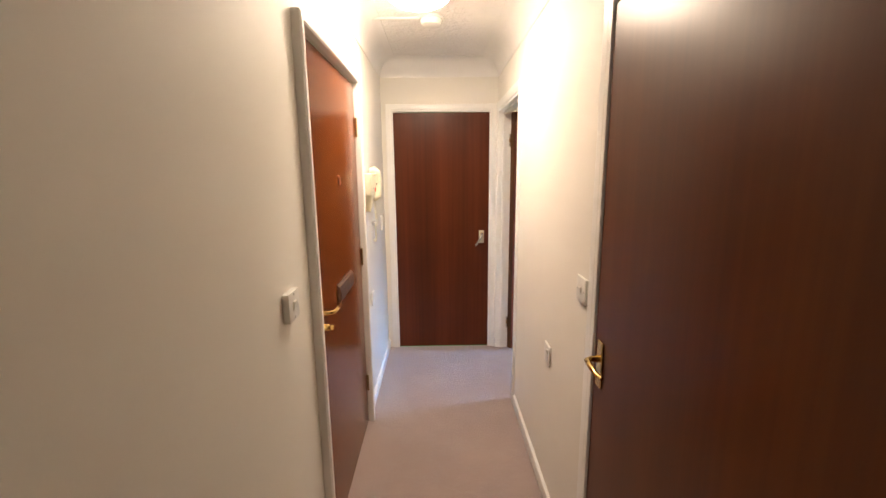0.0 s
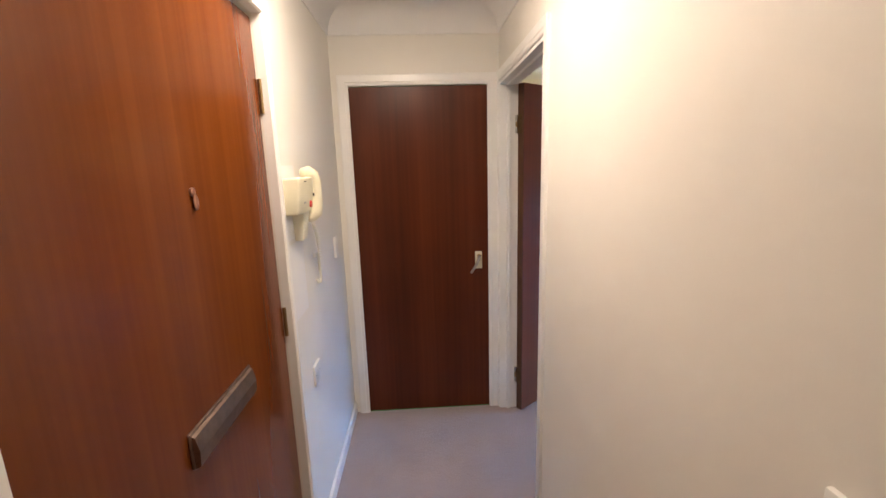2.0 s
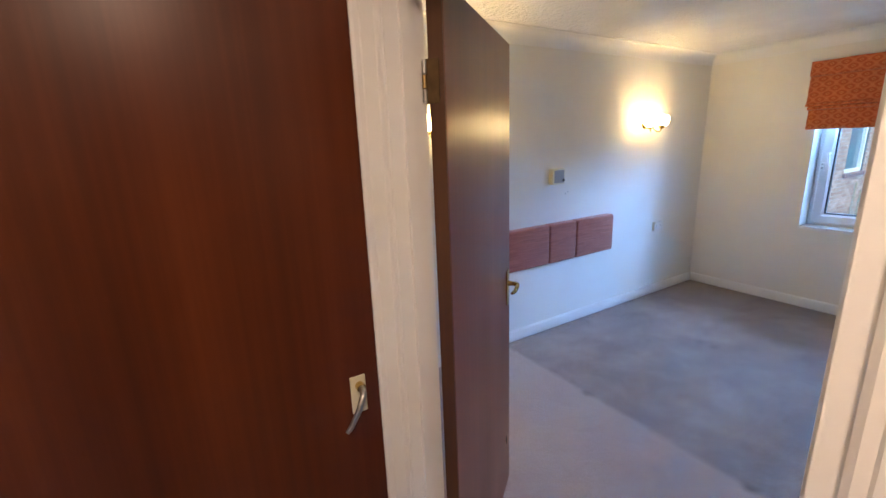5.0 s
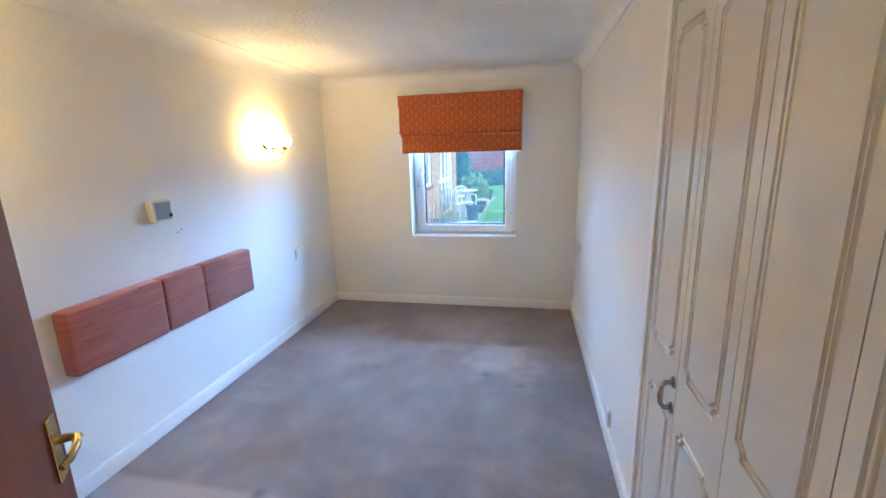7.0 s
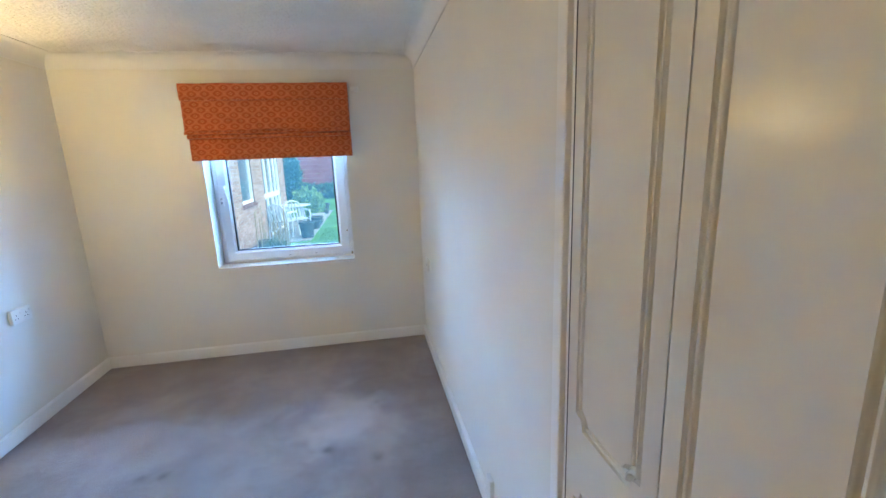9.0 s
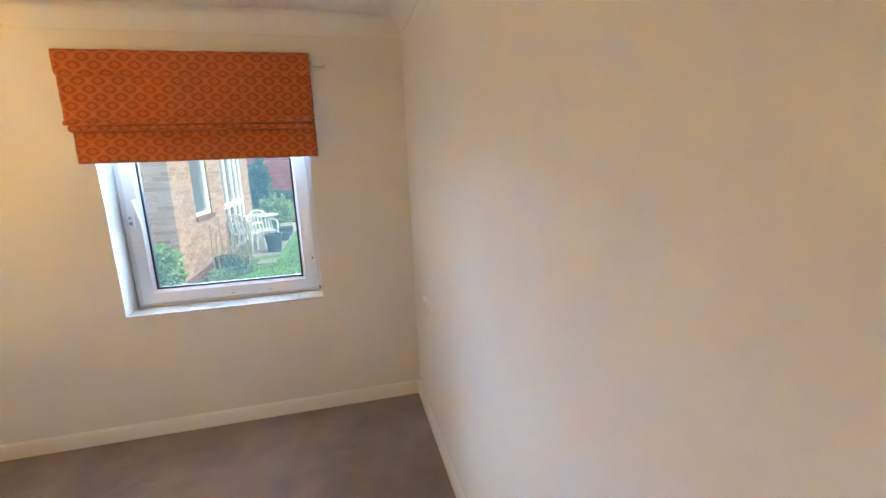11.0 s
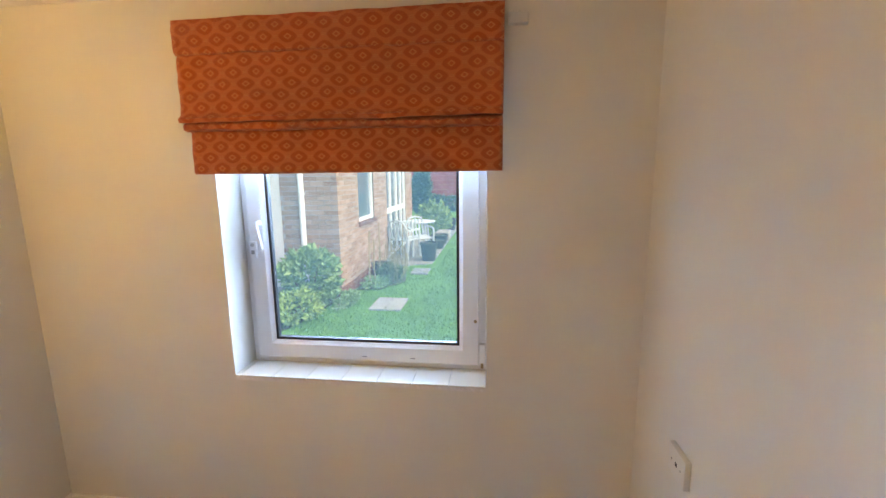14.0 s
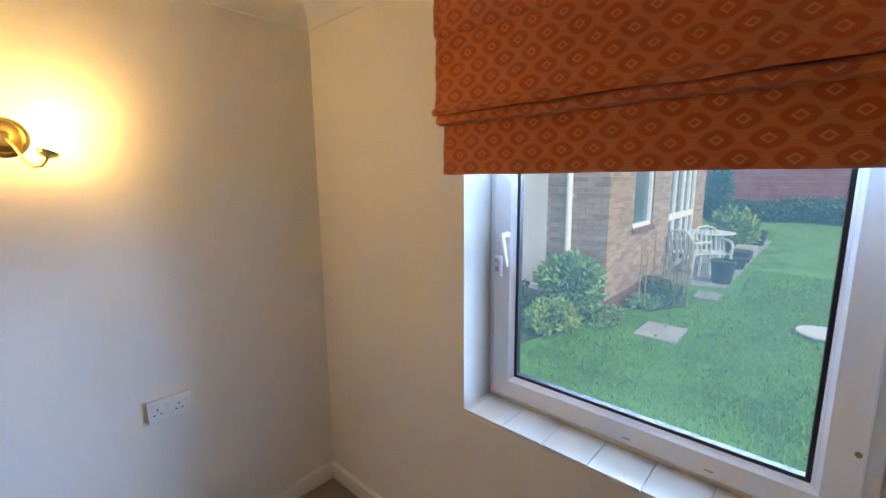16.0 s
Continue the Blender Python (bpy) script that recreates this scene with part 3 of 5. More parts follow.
# ---- small wall fittings ----
def plate(name, w, h, m, label, category, screws=(), rockers=(), pins=(), material=PLASTIC, deep=0.010):
    """A fitting on a wall: local x along the wall, z up, y=0 the wall, -y out of it."""
    e = thing(name, None, label, category, m=m)
    body = smooth(part("face_plate", box((-w / 2, -deep, -h / 2), (w / 2, 0, h / 2), 0.0025, 2), material, e))
    for x, z in screws:
        bm = lathe(bmesh.new(), [(0.0, 0.0), (0.0035, 0.0), (0.003, 0.0012), (0.0, 0.0012)], 10, Matrix.Translation((x, -deep, z)) @ Matrix.Rotation(radians(90), 4, "X"))
        part("screw", bm, STEEL, body)
    for x, z, rw, rh in rockers:
        bm = bmesh.new()
        bx(bm, (x - rw / 2, -deep - 0.002, z - rh / 2), (x + rw / 2, -deep + 0.001, z + rh / 2), 0.001)
        for v in bm.verts:
            if v.co.y < -deep and v.co.z > z:
                v.co.y -= 0.004
        part("rocker", bm, material, body)
    for x, z, rw, rh in pins:
        part("socket_hole", box((x - rw / 2, -deep - 0.0006, z - rh / 2), (x + rw / 2, -deep + 0.002, z + rh / 2)), DARK, body)
    return e


SCREWS = ((-0.03, 0), (0.03, 0))
plate("light_switch", 0.088, 0.088, turned(R, 1.488, 1.134, -90), "white plastic light switch on the hall wall", "light switch", SCREWS, ((0, 0, 0.012, 0.022),))
plate("blank_socket", 0.088, 0.088, turned(R, 1.886, 0.720, -90), "white plastic single socket on the hall wall", "socket", (), ((0.018, 0.015, 0.012, 0.02),), ())
plate("door_bell_switch", 0.086, 0.086, turned(L, 1.298, 1.156, 90), "white plastic cooker-type switch beside the entrance door", "light switch", ((0, 0.034), (0, -0.034)), ((0, 0, 0.024, 0.03),), (), PLASTIC, 0.020)
plate("telephone_socket", 0.088, 0.088, turned(L, 2.806, 0.705, 90), "white plastic blanking plate low on the hall wall", "socket", SCREWS)
plate("push_switch", 0.05, 0.11, turned(L, 3.376, 1.135, 90), "white narrow plastic switch near the end door", "light switch", (), ((0, 0.03, 0.012, 0.03),), (), PLASTIC, 0.014)


def double_socket(x, y, z, deg):
    pins = []
    for cx in (-0.042, 0.032):
        pins += [(cx, 0.006, 0.004, 0.009), (cx - 0.011, -0.014, 0.008, 0.004), (cx + 0.011, -0.014, 0.008, 0.004)]
    return plate("double_socket", 0.148, 0.088, turned(x, y, z, deg), "white plastic double socket with switches", "socket", (),
                 ((-0.008, 0.014, 0.014, 0.022), (0.062, 0.014, 0.014, 0.022)), pins, PLASTIC, 0.020)


double_socket(4.193, BN, 0.722, 0)
plate("aerial_socket", 0.11, 0.088, turned(4.515, BS, 0.752, 180), "white plastic aerial socket on the bedroom wall", "socket", SCREWS, (), ((0.0, 0.0, 0.012, 0.012),), PLASTIC, 0.018)
plate("low_socket", 0.06, 0.09, turned(2.84, BS, 0.155, 180), "small white cable outlet above the skirting board", "socket", (), (), (), PLASTIC, 0.02)

# wardrobe: four bi-fold leaves with raised mouldings, in a gloss frame
def outline(x0, x1, z0, z1, arch=0.0, scoop_lo=False, scoop_hi=False, s=0.022):
    pts = []
    def scoop(cx, cz, a0, a1):
        for i in range(5):
            a = radians(a0 + (a1 - a0) * i / 4)
            pts.append((cx + s * math.cos(a), cz + s * math.sin(a)))
    if scoop_lo:
        scoop(x0, z0, 90, 0), scoop(x1, z0, 180, 90)
    else:
        pts.extend([(x0, z0), (x1, z0)])
    if arch:
        w = x1 - x0
        pts.append((x1, z1 - arch))
        for i in range(1, 16):
            u = i / 16
            k = max(0.0, 1 - abs(u - 0.5) / 0.36)
            pts.append((x1 - w * u, z1 - arch + arch * (3 * k * k - 2 * k ** 3)))
        pts.append((x0, z1 - arch))
    elif scoop_hi:
        scoop(x1, z1, 270, 180), scoop(x0, z1, 360, 270)
    else:
        pts.extend([(x1, z1), (x0, z1)])
    return pts


def offset_loop(pts, o):
    """The closed outline moved inwards by o."""
    n, out = len(pts), []
    for i in range(n):
        p = Vector(pts[i])
        a, b = (p - Vector(pts[i - 1])).normalized(), (Vector(pts[(i + 1) % n]) - p).normalized()
        na, nb = Vector((-a.y, a.x)), Vector((-b.y, b.x))
        nn = (na + nb).normalized()
        out.append(p + nn / max(0.4, nn.dot(na)) * o)
    return out


def filled(bm, loops):
    """A flat sheet on y=0 inside the first loop and outside the others."""
    edges = []
    for lp in loops:
        vs = [bm.verts.new((u, 0.0, v)) for u, v in lp]
        edges += [bm.edges.new((vs[i], vs[(i + 1) % len(vs)])) for i in range(len(vs))]
    bmesh.ops.triangle_fill(bm, use_beauty=True, use_dissolve=False, edges=edges)
    return bm


# routed moulding: a groove, a rounded bead and a second groove, both cut below the face
HALF = 0.0125
ROUTED = [(-HALF, 0.0), (-0.0118, -0.0075), (-0.0085, -0.0100), (-0.0050, -0.0080), (-0.0032, -0.0015), (-0.0012, 0.0006), (0.0012, 0.0004), (0.0030, -0.0017),
          (0.0045, -0.0080), (0.0080, -0.0100), (0.0116, -0.0075), (HALF, 0.0)]
LW, WF, WE = 0.2873, 0.055, 2.073
ward = thing("wardrobe", (WE, BS + WF, 0), "built-in wardrobe with four ivory moulded bi-fold doors", "wardrobe")
for i in range(4):
    x0 = 0.0015 - (i + 1) * LW
    x1 = -0.0015 - i * LW - (0.003 if i == 0 else 0)
    outs = [outline(x0 + 0.050, x1 - 0.046, 1.018, 1.915, 0.0, True, True, 0.026), outline(x0 + 0.050, x1 - 0.046, 0.12, 0.852, 0.0, False, True, 0.026)]
    bm = box((x0, -0.022, 0.02), (x1, -0.0115, 2.0))
    filled(bm, [[(x0, 0.02), (x1, 0.02), (x1, 2.0), (x0, 2.0)]] + [offset_loop(o, -HALF) for o in outs])
    for (ua, va), (ub, vb) in (((x0, 0.02), (x1, 0.02)), ((x1, 0.02), (x1, 2.0)), ((x1, 2.0), (x0, 2.0)), ((x0, 2.0), (x0, 0.02))):
        bm.faces.new([bm.verts.new(p) for p in ((ua, 0.0, va), (ub, 0.0, vb), (ub, -0.0115, vb), (ua, -0.0115, va))])
    bmesh.ops.remove_doubles(bm, verts=bm.verts, dist=1e-5)
    lf = part("wardrobe_door", bm, LAMINATE, ward, "ivory laminate bi-fold door leaf")
    for o in outs:
        bm = sweep2d(bmesh.new(), o, ROUTED, lambda u, v, h: Vector((u, h, v)))
        smooth(part("moulding", bm, LAMINATE, lf), 50)
        part("panel", filled(bmesh.new(), [offset_loop(o, HALF)]), LAMINATE, lf)
    if i in (0, 2):
        hx = x0 + 0.020
        hp = part("handle", tube(bmesh.new(), [(hx, -0.001, 0.962), (hx, 0.022, 0.960), (hx, 0.031, 0.948), (hx - 0.004, 0.034, 0.922), (hx, 0.031, 0.896), (hx, 0.022, 0.884), (hx, -0.001, 0.882)],
                                 [0.008, 0.007, 0.0065, 0.0085, 0.0065, 0.007, 0.008], 12), DARKSTEEL, lf, "cast dark steel bow handle")
        smooth(hp, 60)
        for z in (0.962, 0.882):
            smooth(part("handle_rose", lathe(bmesh.new(), [(0.0, 0.0), (0.017, 0.0), (0.015, 0.005), (0.0, 0.007)], 16, Matrix.Translation((hx, -0.0005, z)) @ Matrix.Rotation(radians(-90), 4, "X")), DARKSTEEL, hp))
# black strip laid in the door gap, standing in for its shade
part("gap_shade", box((-0.0046, -0.02, 0.02), (0.0005, 0.0002, 2.0)), DARK, ward, "black strip painting the dark gap beside the frame")
bm = bmesh.new()
FX0, FX1, FZ = WE - 4 * LW - 0.004, WE + 0.001, 2.006
sweep2d(bm, [(FX0, 0.0), (FX0, FZ), (FX1, FZ), (FX1, 0.0)],
        [(0.0, 0.0), (0.0, WF - 0.003), (0.0015, WF - 0.001), (0.011, WF - 0.001), (0.0125, WF - 0.014), (0.019, WF - 0.016), (0.0235, WF - 0.006), (0.025, WF + 0.004),
         (0.028, WF + 0.006), (0.062, WF + 0.006), (0.065, WF + 0.003), (0.066, 0.0)],
        lambda u, v, h: Vector((u, BS + h, v)), closed=False)
tagged(part("trim_wardrobe_frame", bm, GLOSS), "white gloss frame standing proud round the wardrobe", "door frame", kind="structure")
bm = box((WX0 - 0.1, BS - 0.72, 0), (WX1 + 0.1, BS - 0.62, CZ))
bx(bm, (WX0 - 0.1, BS - 0.62, 0), (WX0 - 0.01, BS - 0.1, CZ))
bx(bm, (WX1 + 0.01, BS - 0.62, 0), (WX1 + 0.1, BS - 0.1, CZ))
bx(bm, (WX0 - 0.01, BS - 0.62, -0.1), (WX1 + 0.01, BS - 0.2, 0))
tagged(part("wall_wardrobe_back", bm, WALL), "plain walls closing the recess behind the wardrobe", "wall", kind="structure")

# ---- window ----
WX = BE + 0.155
win = thing("window_1", (WX, 0, 0), "white plastic tilt-and-turn window with clear double glazing", "window", kind="structure")


def ring(parent, name, y0, y1, z0, z1, w, x0, x1, mat_, bev=0.003):
    bm = bmesh.new()
    prof = [(0, x1), (0, x0 + bev), (bev, x0), (w - bev * 2, x0), (w, x0 + bev * 2), (w, x1)]
    sweep2d(bm, [(y0, z0), (y1, z0), (y1, z1), (y0, z1)], prof, lambda u, v, h: Vector((h, u, v)))
    return part(name, bm, mat_, parent)


fr = ring(win, "window_frame", WY0 + 0.004, WY1 - 0.004, WZ0 + 0.012, WZ1, 0.055, -0.002, 0.07, UPVC)
sash = ring(win, "sash", WY0 + 0.035, WY1 - 0.035, WZ0 + 0.048, WZ1 - 0.03, 0.078, -0.022, 0.028, UPVC, 0.005)
ring(win, "bead", WY0 + 0.108, WY1 - 0.108, WZ0 + 0.121, WZ1 - 0.10, 0.012, -0.012, 0.020, UPVC, 0.003)
ring(win, "gasket", WY0 + 0.118, WY1 - 0.118, WZ0 + 0.131, WZ1 - 0.11, 0.013, -0.006, 0.019, GASKET, 0.001)
pane = part("pane", box((0.012, WY0 + 0.12, WZ0 + 0.134), (0.016, WY1 - 0.12, WZ1 - 0.112)), PANE, win, "clear glass pane")
pane.visible_shadow = False
bm = bmesh.new()
hy = 4.082
lathe(bm, [(0.0, 0.0), (0.014, 0.0), (0.012, 0.010), (0.0, 0.012)], 14, Matrix.Translation((-0.022, hy, 1.405)) @ Matrix.Rotation(radians(-90), 4, "Y"))
tube(bm, [(-0.03, hy, 1.405), (-0.052, hy, 1.405), (-0.058, hy - 0.004, 1.39), (-0.058, hy - 0.014, 1.34), (-0.056, hy - 0.022, 1.295)], [0.010, 0.010, 0.010, 0.009, 0.007], 10)
smooth(part("window_handle", bm, UPVC, win, "white window handle"), 50)
lk = part("lock", box((-0.036, 4.098, 1.250), (-0.020, 4.128, 1.325), 0.003), UPVC, win, "white sash lock")
part("lock_barrel", lathe(bmesh.new(), [(0, 0), (0.008, 0), (0.008, 0.006), (0, 0.006)], 12, Matrix.Translation((-0.036, 4.113, 1.31)) @ Matrix.Rotation(radians(-90), 4, "Y")), STEEL, lk)
part("lock_keep", box((-0.030, 4.106, 1.268), (-0.0365, 4.122, 1.286)), GREYP, lk)
part("hinge_cover", box((-0.03, WY0 + 0.006, WZ0 + 0.06), (-0.002, WY0 + 0.034, WZ0 + 0.15), 0.004), UPVC, win)
part("hinge_pin", lathe(bmesh.new(), [(0, 0), (0.006, 0), (0.006, 0.02), (0, 0.02)], 10, Matrix.Translation((-0.03, WY0 + 0.02, WZ0 + 0.045))), OLDBRASS, win)
part("hinge_screw", lathe(bmesh.new(), [(0, 0), (0.007, 0), (0.006, 0.005), (0, 0.006)], 10, Matrix.Translation((-0.022, WY0 + 0.05, 0.985)) @ Matrix.Rotation(radians(-90), 4, "Y")), OLDBRASS, win)
bm = bmesh.new()
for y in (3.40, 3.62):
    bx(bm, (-0.024, y, WZ0 + 0.07), (-0.0215, y + 0.022, WZ0 + 0.074))
part("drain_slot", bm, GREYP, win)
# white outer sill
part("outer_sill", box((0.05, WY0, WZ0 - 0.04), (0.20, WY1, WZ0 + 0.012), 0.004), UPVC, win)

# tiled sill board
sill = thing("window_sill", (BE, 0, WZ0), "cream glazed tiles laid on the window sill", "window sill", kind="structure")
part("mortar_bed", box((-0.002, WY0, 0), (0.16, WY1, 0.018)), CEIL, sill)
ty = WY0 + 0.001
while ty < WY1 - 0.02:
    tw = min(0.152, WY1 - 0.001 - ty)
    t_ = part("tile", box((-0.006, ty + 0.001, 0.018), (0.150, ty + tw - 0.001, 0.026), 0.0015), TILE, sill)
    ty += tw

# ---- roman blind ----
def cloth_strip(section, y0, y1, wave=0.0, seed=1):
    """A cloth panel: section is the (x, z) line down the cloth; UV in metres along and down."""
    bm = bmesh.new()
    uv = bm.loops.layers.uv.new("uv")
    n, rows, run = 60, [], 0.0
    runs = [0.0]
    for (xa, za), (xb, zb) in zip(section, section[1:]):
        run += math.hypot(xb - xa, zb - za)
        runs.append(run)
    for k, (x, z) in enumerate(section):
        rows.append([bm.verts.new((x + wave * noise.noise(Vector((j * 0.21, k * 0.35, seed))), y0 + (y1 - y0) * j / n, z + 0.5 * wave * noise.noise(Vector((j * 0.12, 7.7, seed))))) for j in range(n + 1)])
    for k in range(len(rows) - 1):
        for j in range(n):
            f = bm.faces.new((rows[k][j], rows[k][j + 1], rows[k + 1][j + 1], rows[k + 1][j]))
            for lp, (jj, kk) in zip(f.loops, ((j, k), (j + 1, k), (j + 1, k + 1), (j, k + 1))):
                lp[uv].uv = ((y1 - y0) * jj / n, 5.0 - runs[kk])
    return bm


def densify(pts, step=0.012):
    out = [pts[0]]
    for p, q in zip(pts, pts[1:]):
        k = max(1, int(math.hypot(q[0] - p[0], q[1] - p[1]) / step))
        out += [(p[0] + (q[0] - p[0]) * i / k, p[1] + (q[1] - p[1]) * i / k) for i in range(1, k + 1)]
    return out


BY0, BY1 = 3.032, 4.250
blind = thing("roman_blind", (BE, 0, 0), "half-raised terracotta roman blind woven with diamond rings", "blind")
def cloth(name, pts, y0, y1, wave, seed, label=""):
    ob = part(name, cloth_strip(densify(pts), y0, y1, wave, seed), BLIND, blind, label)
    mod = ob.modifiers.new("thick", "SOLIDIFY")
    mod.thickness, mod.offset = 0.003, 0
    return smooth(ob, 60)
cloth("upper_panel", [(-0.012, 2.172), (-0.058, 2.172), (-0.063, 2.14), (-0.062, 2.062), (-0.052, 2.052)], BY0, BY1, 0.008, 2)
cloth("middle_panel", [(-0.050, 2.065), (-0.052, 2.00), (-0.054, 1.92), (-0.064, 1.835), (-0.080, 1.822), (-0.078, 1.810), (-0.050, 1.812)], BY0, BY1 - 0.006, 0.011, 3)
cloth("fold", [(-0.040, 1.815), (-0.062, 1.806), (-0.074, 1.796), (-0.070, 1.782), (-0.050, 1.776), (-0.036, 1.790)], BY0 + 0.002, BY1 - 0.020, 0.008, 4)
cloth("lower_flap", [(-0.034, 1.80), (-0.036, 1.72), (-0.038, 1.625), (-0.034, 1.618), (-0.031, 1.64), (-0.029, 1.80)], BY0, BY1 - 0.020, 0.005, 5)
# unseen lining, added so light bounced off the blind's back stays white
part("lining", box((-0.026, BY0 + 0.01, 1.632), (-0.0235, BY1 - 0.034, 2.13)), CEIL, blind, "unseen cream lining added to whiten light behind the blind")
part("head_rail", box((-0.05, BY0 + 0.006, 2.13), (-0.002, BY1 - 0.006, 2.166), 0.003), PLASTIC, blind, "white head rail")
rail = tagged(part("curtain_rail_bracket", box((BE - 0.035, 2.95, 2.110), (BE, 3.018, 2.147), 0.006), PLASTIC), "old white rail bracket on the wall", "rail bracket")

# ---- headboard, thermostat, lamps ----
hb = thing("headboard", (0, BN, 0), "wall-hung headboard of three padded terracotta cloth panels", "headboard")
for x0, x1 in ((2.05, 2.586), (2.587, 2.902), (2.903, 3.385)):
    bm = box((x0, -0.085, 0.622), (x1, 0.0, 0.948), 0.018, 4)
    smooth(part("padded_panel", bm, HEADCLOTH, hb), 60)

th = thing("thermostat", (2.71, BN, 1.325), "ivory plastic room controller with grey front", "thermostat")
body = smooth(part("case", box((-0.068, -0.045, -0.062), (0.068, 0, 0.062), 0.004), IVORY, th))
part("grille", box((-0.05, -0.048, -0.05), (0.058, -0.044, 0.05), 0.001), GREYP, body)
part("dial", lathe(bmesh.new(), [(0, 0), (0.012, 0), (0.010, 0.008), (0, 0.009)], 16, Matrix.Translation((0.05, -0.046, -0.03)) @ Matrix.Rotation(radians(90), 4, "X")), DARK, body)


for x, z in ((2.838, 1.174), (2.868, 1.188)):
    e = thing("wall_plug", (x, BN, z), "small dark screw hole in the cream bedroom wall", "screw hole", "old screw holes")
    part("plug", lathe(bmesh.new(), [(0, 0), (0.006, 0), (0.005, 0.002), (0, 0.002)], 10, Matrix.Rotation(radians(90), 4, "X")), GREYP, e)


def sconce(x):
    """A brass wall lamp: round back plate, two curled arms, two lit tulip shades."""
    e = thing("wall_lamp", (x, BN, 1.737), "brass wall lamp with two lit frosted tulip shades", "wall lamp", "bedroom wall lamps")
    X90 = Matrix.Rotation(radians(90), 4, "X")
    smooth(part("back_plate", lathe(bmesh.new(), [(0.0, 0.0), (0.058, 0.0), (0.060, 0.006), (0.048, 0.014), (0.044, 0.012), (0.030, 0.022), (0.018, 0.038), (0.0, 0.042)], 28, X90), BRASS, e))
    for s in (-1, 1):
        arm = smooth(part("arm", tube(bmesh.new(), [(s * 0.005, -0.035, -0.005), (s * 0.02, -0.055, -0.03), (s * 0.034, -0.075, -0.068), (s * 0.05, -0.095, -0.088), (s * 0.068, -0.108, -0.086),
                                                    (s * 0.08, -0.112, -0.068), (s * 0.085, -0.112, -0.05)], 0.0045, 8), BRASS, e), 60)
        tilt = Matrix.Translation((s * 0.085, -0.112, -0.05)) @ Matrix.Rotation(radians(22 * s), 4, "Y")
        smooth(part("lamp_holder", lathe(bmesh.new(), [(0.0, -0.012), (0.012, -0.012), (0.026, 0.0), (0.027, 0.012), (0.0, 0.014)], 18, tilt), BRASS, arm))
        sh = part("shade", lathe(bmesh.new(), [(0.0, 0.012), (0.024, 0.012), (0.040, 0.030), (0.048, 0.055), (0.046, 0.085), (0.038, 0.106), (0.034, 0.104), (0.042, 0.085), (0.044, 0.055), (0.036, 0.032), (0.022, 0.016), (0.0, 0.016)], 24, tilt), LAMPSHADE, arm, "lit frosted glass tulip shade")
        smooth(sh, 70)
        smooth(part("bulb", lathe(bmesh.new(), [(0.0, 0.018), (0.014, 0.020), (0.022, 0.040), (0.017, 0.056), (0.0, 0.061)], 16, tilt), LAMPBULB, sh, "lit bulb"), 70)
    return e


sconce(3.862)
sconce(1.575)

# ---- hall ceiling light and smoke alarm ----
e = thing("ceiling_light", (0.0, 2.29, CZ), "round opal glass ceiling light, lit", "ceiling light")
smooth(part("rim", lathe(bmesh.new(), [(0.0, 0.0), (0.142, 0.0), (0.150, -0.022), (0.142, -0.050), (0.137, -0.048), (0.137, -0.040), (0.0, -0.040)], 40), PLASTIC, e))
smooth(part("dome", lathe(bmesh.new(), [(0.137, -0.041), (0.131, -0.053), (0.110, -0.065), (0.076, -0.074), (0.036, -0.079), (0.0, -0.080)], 40), LAMPDOME, e, "lit opal glass dome"), 80)
e = thing("smoke_alarm", (0.056, 2.676, CZ), "white round smoke alarm with surface cable trunking", "smoke alarm")
smooth(part("base", lathe(bmesh.new(), [(0.0, 0.0), (0.072, 0.0), (0.072, -0.014), (0.0, -0.014)], 32), PLASTIC, e))
smooth(part("cover", lathe(bmesh.new(), [(0.060, -0.014), (0.062, -0.022), (0.056, -0.040), (0.045, -0.046), (0.0, -0.047)], 32), PLASTIC, e))
part("trunking", box((-0.355, -0.008, -0.012), (-0.066, 0.008, 0), 0.001), PLASTIC, e, "slim white cable trunking")

# ---- door-entry phone ----
e = thing("entry_phone", None, "ivory door-entry telephone with handset and coiled cord", "telephone", m=turned(L, 2.718, 1.46, 90))
bm = box((-0.128, -0.066, -0.066), (0.076, 0, 0.062), 0.008, 3)
for v in bm.verts:
    if v.co.y < -0.03 and v.co.z < 0:
        v.co.y += 0.012
body = smooth(part("case", bm, IVORY, e))
part("button", lathe(bmesh.new(), [(0, 0), (0.013, 0), (0.013, 0.007), (0, 0.009)], 14, Matrix.Translation((0.03, -0.0535, -0.038)) @ Matrix.Rotation(radians(90), 4, "X")), RED, body, "red call button")
part("slot", box((-0.065, -0.0655, 0.046), (-0.038, -0.0645, 0.051)), DARK, body)
part("keyhole", box((0.062, -0.0655, -0.012), (0.067, -0.056, 0.0)), DARK, body)
part("label_line", box((-0.06, -0.0575, -0.03), (-0.03, -0.0535, -0.026)), GREYP, body)
bm = tube(bmesh.new(), [(0.064, -0.020, 0.072), (0.064, -0.026, 0.074), (0.066, -0.046, 0.078), (0.074, -0.060, 0.066), (0.082, -0.066, 0.040), (0.086, -0.068, 0.0), (0.084, -0.066, -0.044), (0.078, -0.060, -0.074), (0.070, -0.044, -0.088), (0.068, -0.026, -0.090), (0.068, -0.020, -0.090)],
          [0.012, 0.021, 0.026, 0.027, 0.024, 0.022, 0.024, 0.028, 0.027, 0.022, 0.012], 18)
hs = smooth(part("handset", bm, IVORY, e, "ivory telephone handset"), 60)
part("cradle", box((0.060, -0.04, -0.062), (0.095, 0, 0.058), 0.006), IVORY, e)
turns = []
